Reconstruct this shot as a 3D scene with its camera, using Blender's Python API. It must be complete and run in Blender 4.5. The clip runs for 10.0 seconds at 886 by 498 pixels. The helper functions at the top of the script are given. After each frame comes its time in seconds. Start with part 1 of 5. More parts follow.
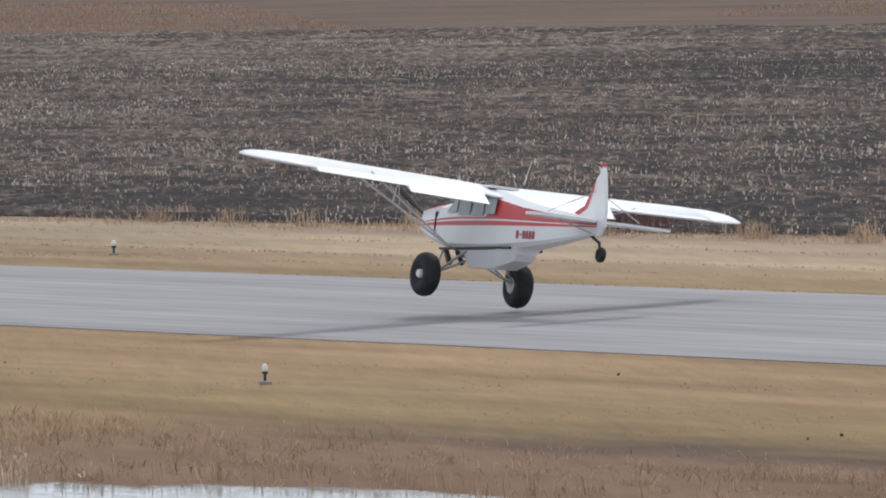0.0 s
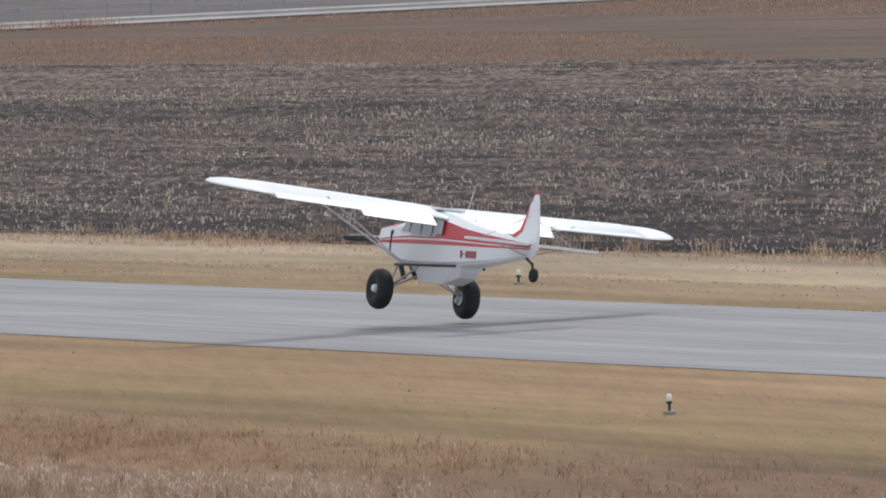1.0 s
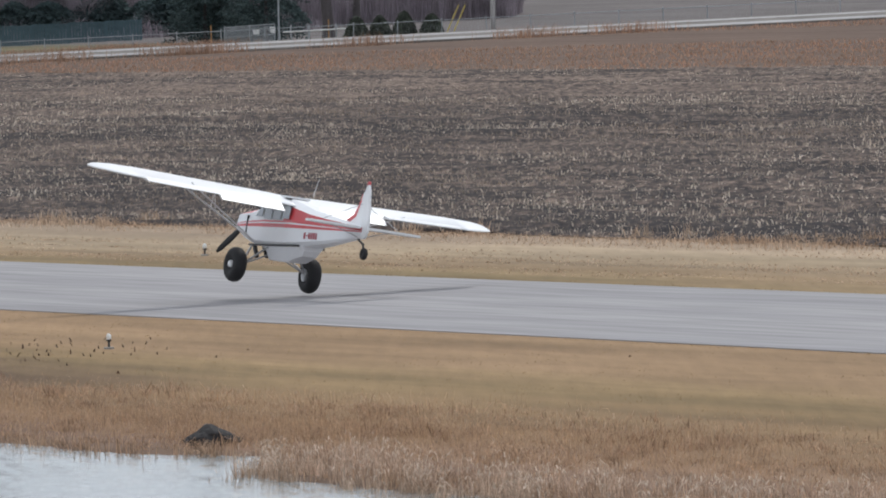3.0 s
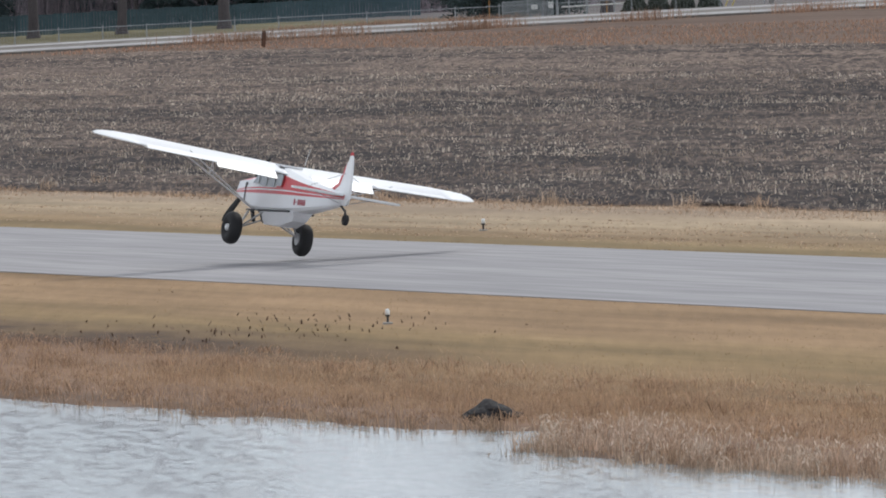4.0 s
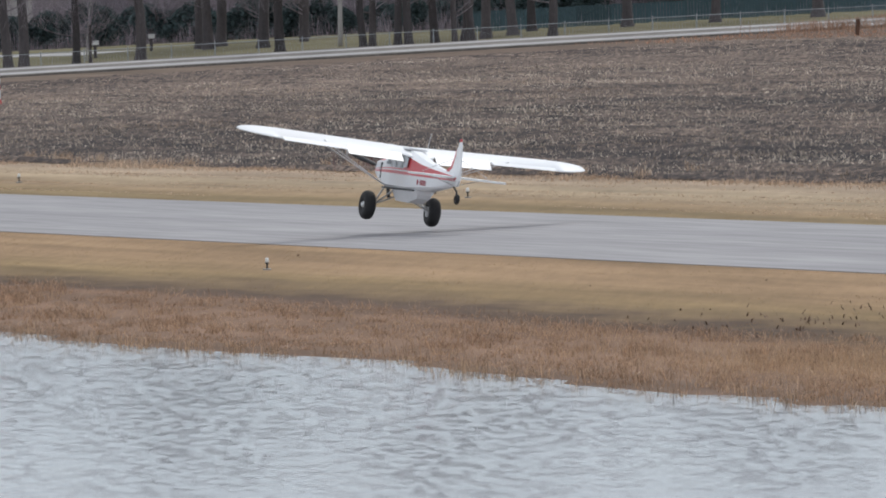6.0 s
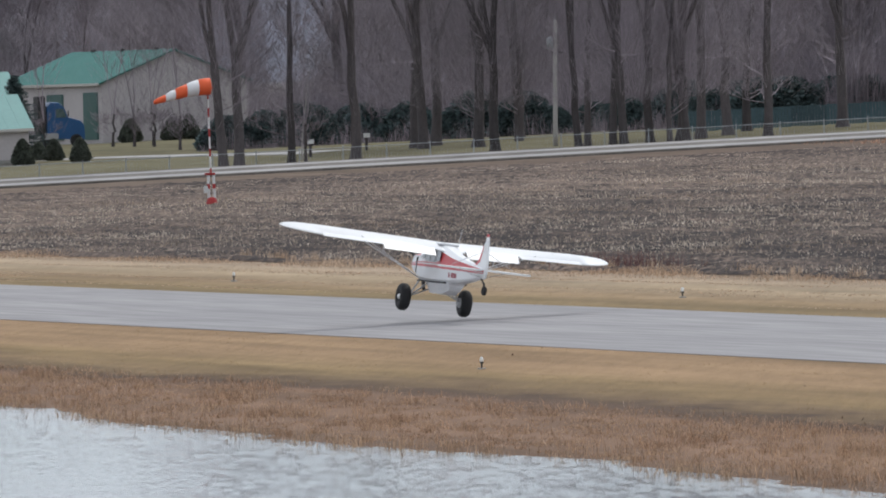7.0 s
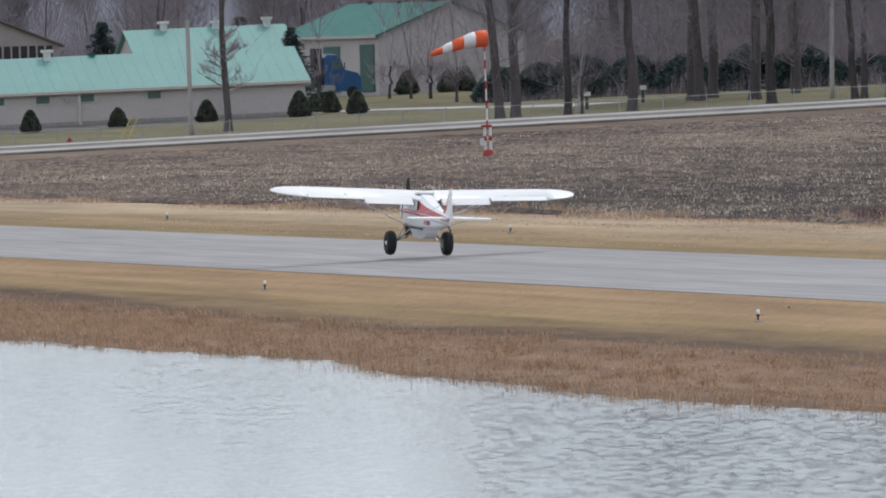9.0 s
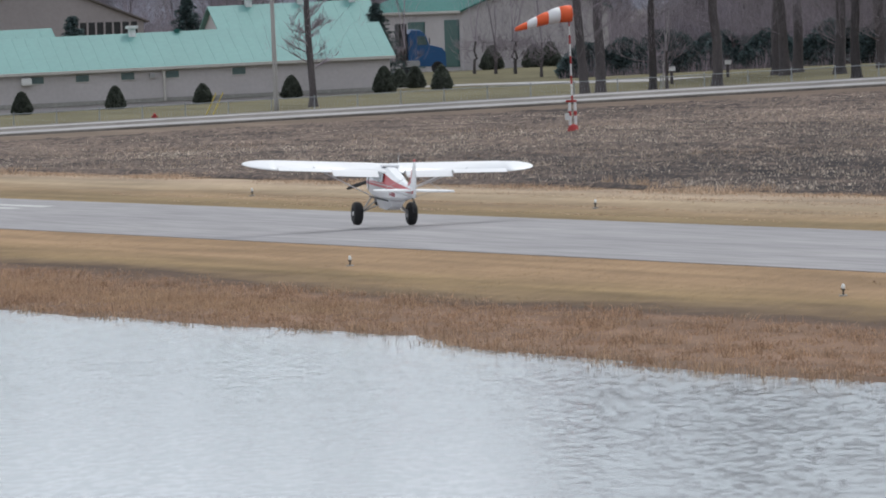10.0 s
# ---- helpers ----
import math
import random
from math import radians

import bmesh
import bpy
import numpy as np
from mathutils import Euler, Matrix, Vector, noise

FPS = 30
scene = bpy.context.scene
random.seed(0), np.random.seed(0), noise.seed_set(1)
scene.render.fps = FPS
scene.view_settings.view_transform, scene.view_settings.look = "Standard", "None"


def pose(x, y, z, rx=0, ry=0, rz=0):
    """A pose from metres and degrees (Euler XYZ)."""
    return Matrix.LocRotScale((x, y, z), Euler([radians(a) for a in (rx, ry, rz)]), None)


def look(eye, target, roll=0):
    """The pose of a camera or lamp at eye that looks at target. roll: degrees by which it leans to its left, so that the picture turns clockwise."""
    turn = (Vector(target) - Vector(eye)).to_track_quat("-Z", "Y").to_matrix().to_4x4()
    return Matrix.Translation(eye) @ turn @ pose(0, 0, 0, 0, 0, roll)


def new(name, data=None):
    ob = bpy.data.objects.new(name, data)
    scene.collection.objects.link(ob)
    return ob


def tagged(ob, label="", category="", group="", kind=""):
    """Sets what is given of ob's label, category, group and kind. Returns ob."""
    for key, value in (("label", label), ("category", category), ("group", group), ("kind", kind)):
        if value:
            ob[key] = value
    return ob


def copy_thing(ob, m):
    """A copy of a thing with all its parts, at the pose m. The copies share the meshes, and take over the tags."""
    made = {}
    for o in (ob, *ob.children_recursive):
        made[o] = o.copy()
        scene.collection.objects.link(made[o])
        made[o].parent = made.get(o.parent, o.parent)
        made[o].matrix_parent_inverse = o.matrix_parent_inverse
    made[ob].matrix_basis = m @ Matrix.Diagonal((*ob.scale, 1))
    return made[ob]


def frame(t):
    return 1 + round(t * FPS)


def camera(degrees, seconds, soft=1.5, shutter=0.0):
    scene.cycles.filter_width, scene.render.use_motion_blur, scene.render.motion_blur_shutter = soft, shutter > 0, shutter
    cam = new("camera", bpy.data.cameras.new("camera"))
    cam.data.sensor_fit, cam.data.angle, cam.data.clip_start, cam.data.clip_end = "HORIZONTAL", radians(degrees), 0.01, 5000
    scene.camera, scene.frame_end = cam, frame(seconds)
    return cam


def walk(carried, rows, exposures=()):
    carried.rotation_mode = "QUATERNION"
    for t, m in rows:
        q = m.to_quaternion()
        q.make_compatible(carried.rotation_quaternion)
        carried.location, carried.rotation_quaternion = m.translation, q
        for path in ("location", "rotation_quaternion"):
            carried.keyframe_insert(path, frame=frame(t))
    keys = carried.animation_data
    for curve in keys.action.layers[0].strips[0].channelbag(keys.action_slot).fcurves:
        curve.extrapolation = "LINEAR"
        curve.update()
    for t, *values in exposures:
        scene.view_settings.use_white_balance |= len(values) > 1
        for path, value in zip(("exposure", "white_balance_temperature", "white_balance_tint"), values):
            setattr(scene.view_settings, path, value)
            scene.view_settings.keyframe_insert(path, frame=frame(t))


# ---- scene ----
EYE = Vector((0.0, 0.0, 7.14))
SLOPE, X0 = 0.0288, 79.57          # the land rises gently across the runway
LENS = 4.072

# seconds, bearing (clockwise from the runway's line), tilt, roll
VIEW = [
    (0.0, 23.546, -1.387, -1.45),
    (0.5, 22.683, -1.452, -1.45),
    (1.0, 21.688, -1.206, -1.26),
    (1.5, 20.690, -1.260, -1.48),
    (2.0, 19.832, -1.161, -1.43),
    (2.2, 19.567, -1.116, -1.30),
    (3.3, 18.839, -1.181, -1.38),
    (3.5, 18.519, -1.303, -1.33),
    (4.0, 17.848, -1.214, -1.50),
    (4.5, 17.305, -1.219, -1.31),
    (5.0, 16.725, -1.006, -1.47),
    (5.5, 15.888, -1.041, -1.57),
    (6.0, 15.117, -1.195, -1.57),
    (6.2, 14.895, -1.142, -1.57),
    (7.3, 13.988, -0.648, -1.43),
    (7.5, 13.930, -0.710, -1.44),
    (8.0, 13.599, -0.780, -1.39),
    (8.5, 13.135, -0.805, -1.44),
    (9.0, 12.866, -0.900, -1.40),
    (9.5, 12.533, -0.790, -1.46),
    (10.0, 12.472, -1.004, -1.52),
]
# seconds, place of the aeroplane's wheels, heading, nose-up, right wing down
FLIGHT = [
    (0.0, 91.83, 209.58, 0.542, -3.58, 0.19, 8.74),
    (0.5, 91.86, 221.01, 0.526, -2.91, 1.06, 8.18),
    (1.0, 91.62, 231.64, 0.536, -3.64, 1.25, 7.80),
    (1.5, 91.79, 243.41, 0.590, -4.34, 1.40, 8.89),
    (2.0, 92.02, 255.50, 0.570, -4.29, 1.51, 10.47),
    (3.3, 91.07, 281.57, 0.541, -5.91, 1.22, 9.45),
    (3.5, 90.95, 285.76, 0.547, -5.44, 1.42, 8.96),
    (4.0, 90.86, 296.68, 0.588, -4.64, 1.69, 11.15),
    (4.5, 90.59, 306.81, 0.545, -4.95, 1.70, 9.28),
    (5.0, 90.32, 317.12, 0.562, -5.25, 1.42, 9.82),
    (5.5, 90.18, 327.52, 0.523, -4.07, 2.13, 8.03),
    (6.0, 90.11, 338.34, 0.533, -2.84, 2.77, 8.24),
    (7.3, 90.89, 368.19, 0.480, -2.36, 2.45, 7.76),
    (7.5, 90.85, 372.14, 0.451, -1.85, 2.41, 7.12),
    (8.0, 91.11, 383.10, 0.443, -0.65, 2.42, 6.38),
    (8.5, 91.09, 392.54, 0.382, -0.17, 2.27, 2.74),
    (9.0, 91.45, 404.09, 0.377, 0.61, 3.48, 2.18),
    (9.5, 91.55, 414.21, 0.389, 1.25, 3.63, 2.80),
    (10.0, 91.54, 423.22, 0.368, 0.14, 3.81, 1.75),
]


def aim(bearing, tilt, roll):
    b, e = radians(bearing), radians(tilt)
    way = Vector((math.sin(b) * math.cos(e), math.cos(b) * math.cos(e), math.sin(e)))
    return look(EYE, EYE + 100 * way, roll)


cam = camera(LENS, 10.0, soft=1.9, shutter=0.0)
walk(cam, [(t, aim(b, e, r)) for t, b, e, r in VIEW])

# ---- light: bright overcast with a veiled sun ----
SUN_BEARING, SUN_HEIGHT = 45.0, 50.0
world = bpy.data.worlds.new("overcast_sky")
scene.world = world
world.use_nodes = True
wn = world.node_tree.nodes
wl = world.node_tree.links
sky = wn.new("ShaderNodeTexSky")
sky.sky_type = "NISHITA"
sky.sun_disc = False
sky.sun_elevation = radians(SUN_HEIGHT)
sky.sun_rotation = radians(SUN_BEARING)
sky.dust_density = 4.0
sky.air_density = 1.2
veil = wn.new("ShaderNodeHueSaturation")
veil.inputs["Saturation"].default_value = 0.35
wl.new(sky.outputs[0], veil.inputs["Color"])
dim = wn.new("ShaderNodeVectorMath")
dim.operation = "SCALE"
dim.inputs["Scale"].default_value = 0.115
wl.new(veil.outputs[0], dim.inputs[0])
cloud = wn.new("ShaderNodeMix")            # an even cloud deck over most of the clear sky
cloud.data_type = "RGBA"
cloud.inputs["Factor"].default_value = 0.8
cloud.inputs["B"].default_value = (0.85, 0.92, 1.03, 1)
wl.new(dim.outputs[0], cloud.inputs["A"])
wl.new(cloud.outputs["Result"], wn["Background"].inputs["Color"])
wn["Background"].inputs["Strength"].default_value = 1.0

sun = new("sun", bpy.data.lights.new("sun", "SUN"))
sun.data.energy, sun.data.angle, sun.data.color = 1.3, radians(9), (1.0, 0.97, 0.93)
sb, se = radians(SUN_BEARING), radians(SUN_HEIGHT)
sun.matrix_world = look(Vector((math.sin(sb) * math.cos(se), math.cos(sb) * math.cos(se), math.sin(se))) * 300, (0, 0, 0))
scene.view_settings.exposure = 0.0


# ---- materials ----
def mat(name, base, rough=0.7, metal=0.0, vary=0.15, scale=3.0, fine=40.0, bump=0.0, second=None, mix=0.5, island=0.0, spread=0.0, stretch=(1, 1, 1), spec=0.5, thin=0.0, turn=0.0):
    """A surface with a broad stain and a fine grain; second: the stain's colour; island, spread: random change per piece or object; thin: light let through."""
    m = bpy.data.materials.new(name)
    m.use_nodes = True
    n, l = m.node_tree.nodes, m.node_tree.links
    b = n["Principled BSDF"]
    b.inputs["Roughness"].default_value, b.inputs["Metallic"].default_value = rough, metal
    b.inputs["Specular IOR Level"].default_value = spec
    tc = n.new("ShaderNodeTexCoord")
    mp = n.new("ShaderNodeMapping")
    mp.inputs["Scale"].default_value = stretch
    tw = n.new("ShaderNodeMapping")
    tw.inputs["Rotation"].default_value = (0, 0, turn)
    l.new(tc.outputs["Object"], tw.inputs[0])
    l.new(tw.outputs[0], mp.inputs[0])
    big, small = n.new("ShaderNodeTexNoise"), n.new("ShaderNodeTexNoise")
    big.inputs["Scale"].default_value, small.inputs["Scale"].default_value = scale, fine
    big.inputs["Detail"].default_value = 6
    small.inputs["Detail"].default_value = 4
    l.new(mp.outputs[0], big.inputs["Vector"])
    l.new(mp.outputs[0], small.inputs["Vector"])
    c1 = n.new("ShaderNodeMix")
    c1.data_type = "RGBA"
    two = second or tuple(v * (1 - 2 * vary) for v in base)
    ramp = n.new("ShaderNodeMapRange")
    ramp.inputs["From Min"].default_value, ramp.inputs["From Max"].default_value = 0.5 - 0.2 * (0.5 + mix), 0.5 + 0.2 * (1.5 - mix)
    l.new(big.outputs[0], ramp.inputs[0])
    l.new(ramp.outputs[0], c1.inputs["Factor"])
    c1.inputs["A"].default_value, c1.inputs["B"].default_value = (*base, 1), (*two, 1)
    hsv = n.new("ShaderNodeHueSaturation")
    l.new(c1.outputs["Result"], hsv.inputs["Color"])
    val = n.new("ShaderNodeMapRange")
    val.inputs["To Min"].default_value, val.inputs["To Max"].default_value = 1 - vary, 1 + vary
    val.inputs["From Min"].default_value, val.inputs["From Max"].default_value = 0.3, 0.7
    l.new(small.outputs[0], val.inputs[0])
    out = val.outputs[0]
    for use, node, socket in ((island, "ShaderNodeNewGeometry", "Random Per Island"), (spread, "ShaderNodeObjectInfo", "Random")):
        if use:
            g = n.new(node)
            r = n.new("ShaderNodeMapRange")
            r.inputs["To Min"].default_value, r.inputs["To Max"].default_value = 1 - use, 1 + use
            l.new(g.outputs[socket], r.inputs[0])
            k = n.new("ShaderNodeMath")
            k.operation = "MULTIPLY"
            l.new(out, k.inputs[0])
            l.new(r.outputs[0], k.inputs[1])
            out = k.outputs[0]
    l.new(out, hsv.inputs["Value"])
    l.new(hsv.outputs[0], b.inputs["Base Color"])
    if thin:
        tr, mx = n.new("ShaderNodeBsdfTranslucent"), n.new("ShaderNodeMixShader")
        l.new(hsv.outputs[0], tr.inputs["Color"])
        mx.inputs[0].default_value = thin
        l.new(b.outputs[0], mx.inputs[1])
        l.new(tr.outputs[0], mx.inputs[2])
        l.new(mx.outputs[0], n["Material Output"].inputs["Surface"])
    if bump:
        bp = n.new("ShaderNodeBump")
        bp.inputs["Strength"].default_value, bp.inputs["Distance"].default_value = min(1, bump), 0.02
        l.new(small.outputs[0], bp.inputs["Height"])
        l.new(bp.outputs[0], b.inputs["Normal"])
    return m


M_WHITE = mat("white_fabric_paint", (0.86, 0.865, 0.87), 0.35, vary=0.03, scale=0.6, second=(0.78, 0.785, 0.79))
M_GREY = mat("pale_grey_paint", (0.80, 0.805, 0.82), 0.3, vary=0.03, scale=0.9, second=(0.74, 0.745, 0.765))
M_RED = mat("red_paint", (0.60, 0.065, 0.075), 0.3, vary=0.05, scale=1.5)
M_TYRE = mat("tyre_rubber", (0.022, 0.022, 0.024), 0.75, vary=0.2, scale=5, bump=0.3)
M_DARK = mat("dark_metal_and_shade", (0.03, 0.03, 0.033), 0.5, vary=0.2)
M_STEEL = mat("steel_tube", (0.45, 0.45, 0.46), 0.4, metal=0.3, vary=0.1)
M_LETTER = mat("dark_red_letter", (0.33, 0.03, 0.05), 0.4, vary=0.05)
M_GLASS = mat("smoked_glass", (0.30, 0.33, 0.36), 0.08, vary=0.05, spec=0.8)
M_BLADE = mat("black_blade", (0.015, 0.015, 0.016), 0.4, vary=0.1)
M_ASPHALT = mat("worn_asphalt", (0.300, 0.288, 0.290), 0.9, vary=0.16, scale=0.5, fine=2.5, second=(0.232, 0.224, 0.230), stretch=(1.3, 0.05, 1))
M_LINE = mat("worn_white_line", (0.6, 0.6, 0.58), 0.85, vary=0.2, scale=3)
M_GRAVEL = mat("pale_gravel", (0.40, 0.385, 0.38), 0.95, vary=0.12, scale=0.3, fine=6)
M_GRAVEL_DARK = mat("grassy_gravel", (0.20, 0.18, 0.16), 0.95, vary=0.2, scale=0.5, fine=6)
M_REED = mat("dry_reed", (0.44, 0.30, 0.20), 0.9, vary=0.3, scale=0.4, fine=3, second=(0.27, 0.165, 0.105), island=0.5, thin=0.45)
M_PALE_REED = mat("bleached_reed", (0.56, 0.43, 0.32), 0.9, vary=0.15, scale=0.2, fine=2, second=(0.40, 0.27, 0.18), island=0.45, thin=0.4)
M_ORANGE = mat("rusty_dry_grass", (0.45, 0.265, 0.18), 0.9, vary=0.2, scale=0.05, fine=1, second=(0.32, 0.215, 0.155), island=0.3, thin=0.45)
M_LAWN = mat("dry_lawn_blade", (0.33, 0.23, 0.125), 0.9, vary=0.15, scale=0.08, fine=1, second=(0.27, 0.19, 0.10), island=0.2, thin=0.5)
M_STUBBLE = mat("corn_stubble", (0.68, 0.59, 0.49), 0.9, vary=0.2, scale=0.05, fine=1, second=(0.30, 0.23, 0.18), island=0.6, thin=0.3)
M_SPIT = mat("standing_reed", (0.62, 0.47, 0.36), 0.9, vary=0.2, scale=0.5, fine=3, second=(0.42, 0.28, 0.19), island=0.45, thin=0.15)
M_FLECK = mat("bleached_reed_top", (0.70, 0.56, 0.44), 0.85, vary=0.1, scale=1, island=0.25, thin=0.2)
M_WEED = mat("brown_weed_head", (0.12, 0.065, 0.04), 0.9, vary=0.2, island=0.3)
M_MUD = mat("dark_mud", (0.03, 0.027, 0.027), 0.9, vary=0.3, scale=3, fine=15, bump=0.8)
M_BARK = mat("grey_bark", (0.095, 0.082, 0.084), 0.95, vary=0.25, scale=0.8, fine=7, bump=0.6, second=(0.06, 0.053, 0.056), stretch=(3, 3, 0.6), spread=0.35)
# twig colour paled and cooled to carry the haze of distance
M_TWIG = mat("twigs", (0.35, 0.305, 0.338), 0.95, vary=0.2, scale=0.3, spread=0.25, island=0.4)
# needles lightened towards teal, haze painted into their green
M_PINE = mat("conifer_needles_hazed", (0.105, 0.15, 0.152), 0.9, vary=0.3, scale=1.2, fine=9, island=0.5, spread=0.2, thin=0.4)
M_CEDAR = mat("clipped_cedar", (0.14, 0.16, 0.13), 0.9, vary=0.3, scale=2, fine=12, island=0.5, spread=0.2, thin=0.4)
M_ROOF = mat("seafoam_steel_roof", (0.14, 0.315, 0.292), 0.5, vary=0.05, scale=0.25, fine=3, second=(0.13, 0.29, 0.268))
M_ROOF_DARK = mat("teal_steel_roof", (0.035, 0.165, 0.145), 0.65, vary=0.07, scale=0.2, fine=3, second=(0.03, 0.15, 0.13), spec=0.3)
M_ROOF_BROWN = mat("taupe_shingles", (0.17, 0.145, 0.14), 0.9, vary=0.12, scale=0.4, fine=4)
M_SIDING = mat("taupe_siding", (0.50, 0.465, 0.47), 0.7, vary=0.05, scale=0.3, fine=4)
M_SIDING_DARK = mat("dark_taupe_siding", (0.34, 0.30, 0.30), 0.7, vary=0.05, scale=0.3, fine=4)
M_TRIM = mat("pale_trim", (0.55, 0.52, 0.49), 0.6, vary=0.05)
M_PANE = mat("green_grey_pane", (0.10, 0.15, 0.15), 0.15, vary=0.1)
M_DOOR = mat("dark_green_door", (0.05, 0.13, 0.12), 0.5, vary=0.1)
M_BLUE = mat("blue_cab_paint", (0.025, 0.10, 0.25), 0.3, vary=0.05)
M_POLE = mat("weathered_pole", (0.41, 0.39, 0.375), 0.9, vary=0.12, scale=0.8, stretch=(3, 3, 0.3), spread=0.1)
M_GALV = mat("galvanised_steel", (0.36, 0.38, 0.40), 0.5, metal=0.3, vary=0.1)
M_SLAT = mat("green_privacy_slat", (0.07, 0.125, 0.145), 0.6, vary=0.1, spread=0.2)
M_SOCK_O = mat("orange_nylon", (0.85, 0.13, 0.04), 0.7, vary=0.06, scale=2)
M_SOCK_W = mat("white_nylon", (0.8, 0.79, 0.8), 0.7, vary=0.05, scale=2)
M_POST_RED = mat("red_post_paint", (0.42, 0.03, 0.03), 0.6, vary=0.12, scale=3)
M_POST_WHITE = mat("white_post_paint", (0.75, 0.75, 0.74), 0.6, vary=0.1, scale=3)
M_OCHRE = mat("ochre_paint", (0.42, 0.22, 0.08), 0.6, vary=0.1)
M_YELLOW = mat("yellow_guy_guard", (0.65, 0.5, 0.12), 0.6, vary=0.1)
M_LAMPGLASS = mat("milky_lamp_glass", (0.8, 0.8, 0.78), 0.2, vary=0.03)
M_CONCRETE = mat("concrete_pad", (0.35, 0.34, 0.32), 0.9, vary=0.15, scale=3)
# blue-grey base colour stands in for the haze over the ridge
M_HILL = mat("far_wooded_hill_hazed", (0.12, 0.13, 0.175), 0.95, vary=0.2, scale=0.004, fine=0.05)
# brush likewise: the pale purple-grey has distance haze mixed in
M_BRUSH = mat("bare_brush_hazed", (0.33, 0.288, 0.325), 0.95, vary=0.3, scale=0.15, fine=0.8, second=(0.22, 0.19, 0.21), island=0.4, thin=0.3)
M_TUFT = mat("golden_reed", (0.46, 0.32, 0.205), 0.9, vary=0.2, scale=0.3, fine=2, second=(0.40, 0.265, 0.165), island=0.35, thin=0.45)
M_RUST = mat("rusty_wood", (0.14, 0.07, 0.045), 0.9, vary=0.2)


def ground_material():
    """Soil and turf in strips along the runway, with ragged borders."""
    m = bpy.data.materials.new("dry_turf_and_soil")
    m.use_nodes = True
    n, l = m.node_tree.nodes, m.node_tree.links
    b = n["Principled BSDF"]
    b.inputs["Roughness"].default_value, b.inputs["Specular IOR Level"].default_value = 0.95, 0.1
    geo = n.new("ShaderNodeTexCoord")
    sep = n.new("ShaderNodeSeparateXYZ")
    l.new(geo.outputs["Object"], sep.inputs[0])

    def noise_tex(scale, stretch, detail=6, turn=0.0):
        tw, mp = n.new("ShaderNodeMapping"), n.new("ShaderNodeMapping")
        tw.inputs["Rotation"].default_value = (0, 0, turn)
        mp.inputs["Scale"].default_value = stretch
        t = n.new("ShaderNodeTexNoise")
        t.inputs["Scale"].default_value, t.inputs["Detail"].default_value = scale, detail
        l.new(geo.outputs["Object"], tw.inputs[0])
        l.new(tw.outputs[0], mp.inputs[0])
        l.new(mp.outputs[0], t.inputs["Vector"])
        return t.outputs[0]

    def math_node(op, a, c, d=None):
        k = n.new("ShaderNodeMath")
        k.operation = op
        for i, v in enumerate((a, c, d)):
            if v is None:
                continue
            if isinstance(v, (int, float)):
                k.inputs[i].default_value = v
            else:
                l.new(v, k.inputs[i])
        return k.outputs[0]

    wide = noise_tex(0.16, (1, 0.12, 1))
    x = math_node("ADD", sep.outputs[0], math_node("MULTIPLY", math_node("SUBTRACT", wide, 0.5), 6.0))
    x = math_node("ADD", x, math_node("MULTIPLY", math_node("SUBTRACT", noise_tex(0.9, (1, 0.22, 1), 4), 0.5), 3.2))
    pos = math_node("MULTIPLY", math_node("SUBTRACT", x, 60.0), 1 / 160.0)
    ramp = n.new("ShaderNodeValToRGB")
    l.new(pos, ramp.inputs[0])
    stops = [(60, (0.10, 0.075, 0.06)), (67, (0.22, 0.14, 0.095)), (72.5, (0.19, 0.118, 0.078)), (74.2, (0.085, 0.058, 0.044)), (75.3, (0.18, 0.122, 0.07)),
             (77.2, (0.245, 0.17, 0.088)), (80.5, (0.295, 0.195, 0.112)), (86, (0.28, 0.185, 0.107)), (98, (0.225, 0.165, 0.088)), (101, (0.265, 0.185, 0.11)), (105, (0.35, 0.27, 0.18)),
             (109, (0.35, 0.265, 0.19)), (125, (0.19, 0.145, 0.11)), (205, (0.14, 0.102, 0.08)), (215, (0.135, 0.093, 0.072))]
    def fill(r, made):
        c = r.color_ramp
        while len(c.elements) < len(made):
            c.elements.new(0.5)
        for e, (px, col) in zip(c.elements, made):
            e.position, e.color = (px - 60) / 160, (*col, 1)

    fill(ramp, stops)
    # between the two inlets the bank has no bare dark strip, only golden grass
    plain = n.new("ShaderNodeValToRGB")
    l.new(pos, plain.inputs[0])
    fill(plain, [(60, (0.10, 0.075, 0.06)), (67, (0.22, 0.14, 0.095)), (71, (0.24, 0.155, 0.09)), (74.2, (0.235, 0.155, 0.085)), (76, (0.225, 0.155, 0.08))] + stops[5:])
    lo, hi = n.new("ShaderNodeMapRange"), n.new("ShaderNodeMapRange")
    for node, y0, y1 in ((lo, 166, 182), (hi, 246, 226)):
        node.inputs["From Min"].default_value, node.inputs["From Max"].default_value = y0, y1
        l.new(sep.outputs[1], node.inputs[0])
    bank = n.new("ShaderNodeMix")
    bank.data_type = "RGBA"
    l.new(math_node("MULTIPLY", lo.outputs[0], hi.outputs[0]), bank.inputs["Factor"])
    l.new(ramp.outputs[0], bank.inputs["A"])
    l.new(plain.outputs[0], bank.inputs["B"])
    # beyond the gravel road: mown park turf, and a bare field to its right
    beyond = math_node("GREATER_THAN", math_node("ADD", sep.outputs[1], math_node("MULTIPLY", sep.outputs[0], 0.385)), 762.4 + 0.385 * 139)
    park = n.new("ShaderNodeMix")
    park.data_type = "RGBA"
    right = n.new("ShaderNodeMapRange")
    right.inputs["From Min"].default_value, right.inputs["From Max"].default_value = 250, 256
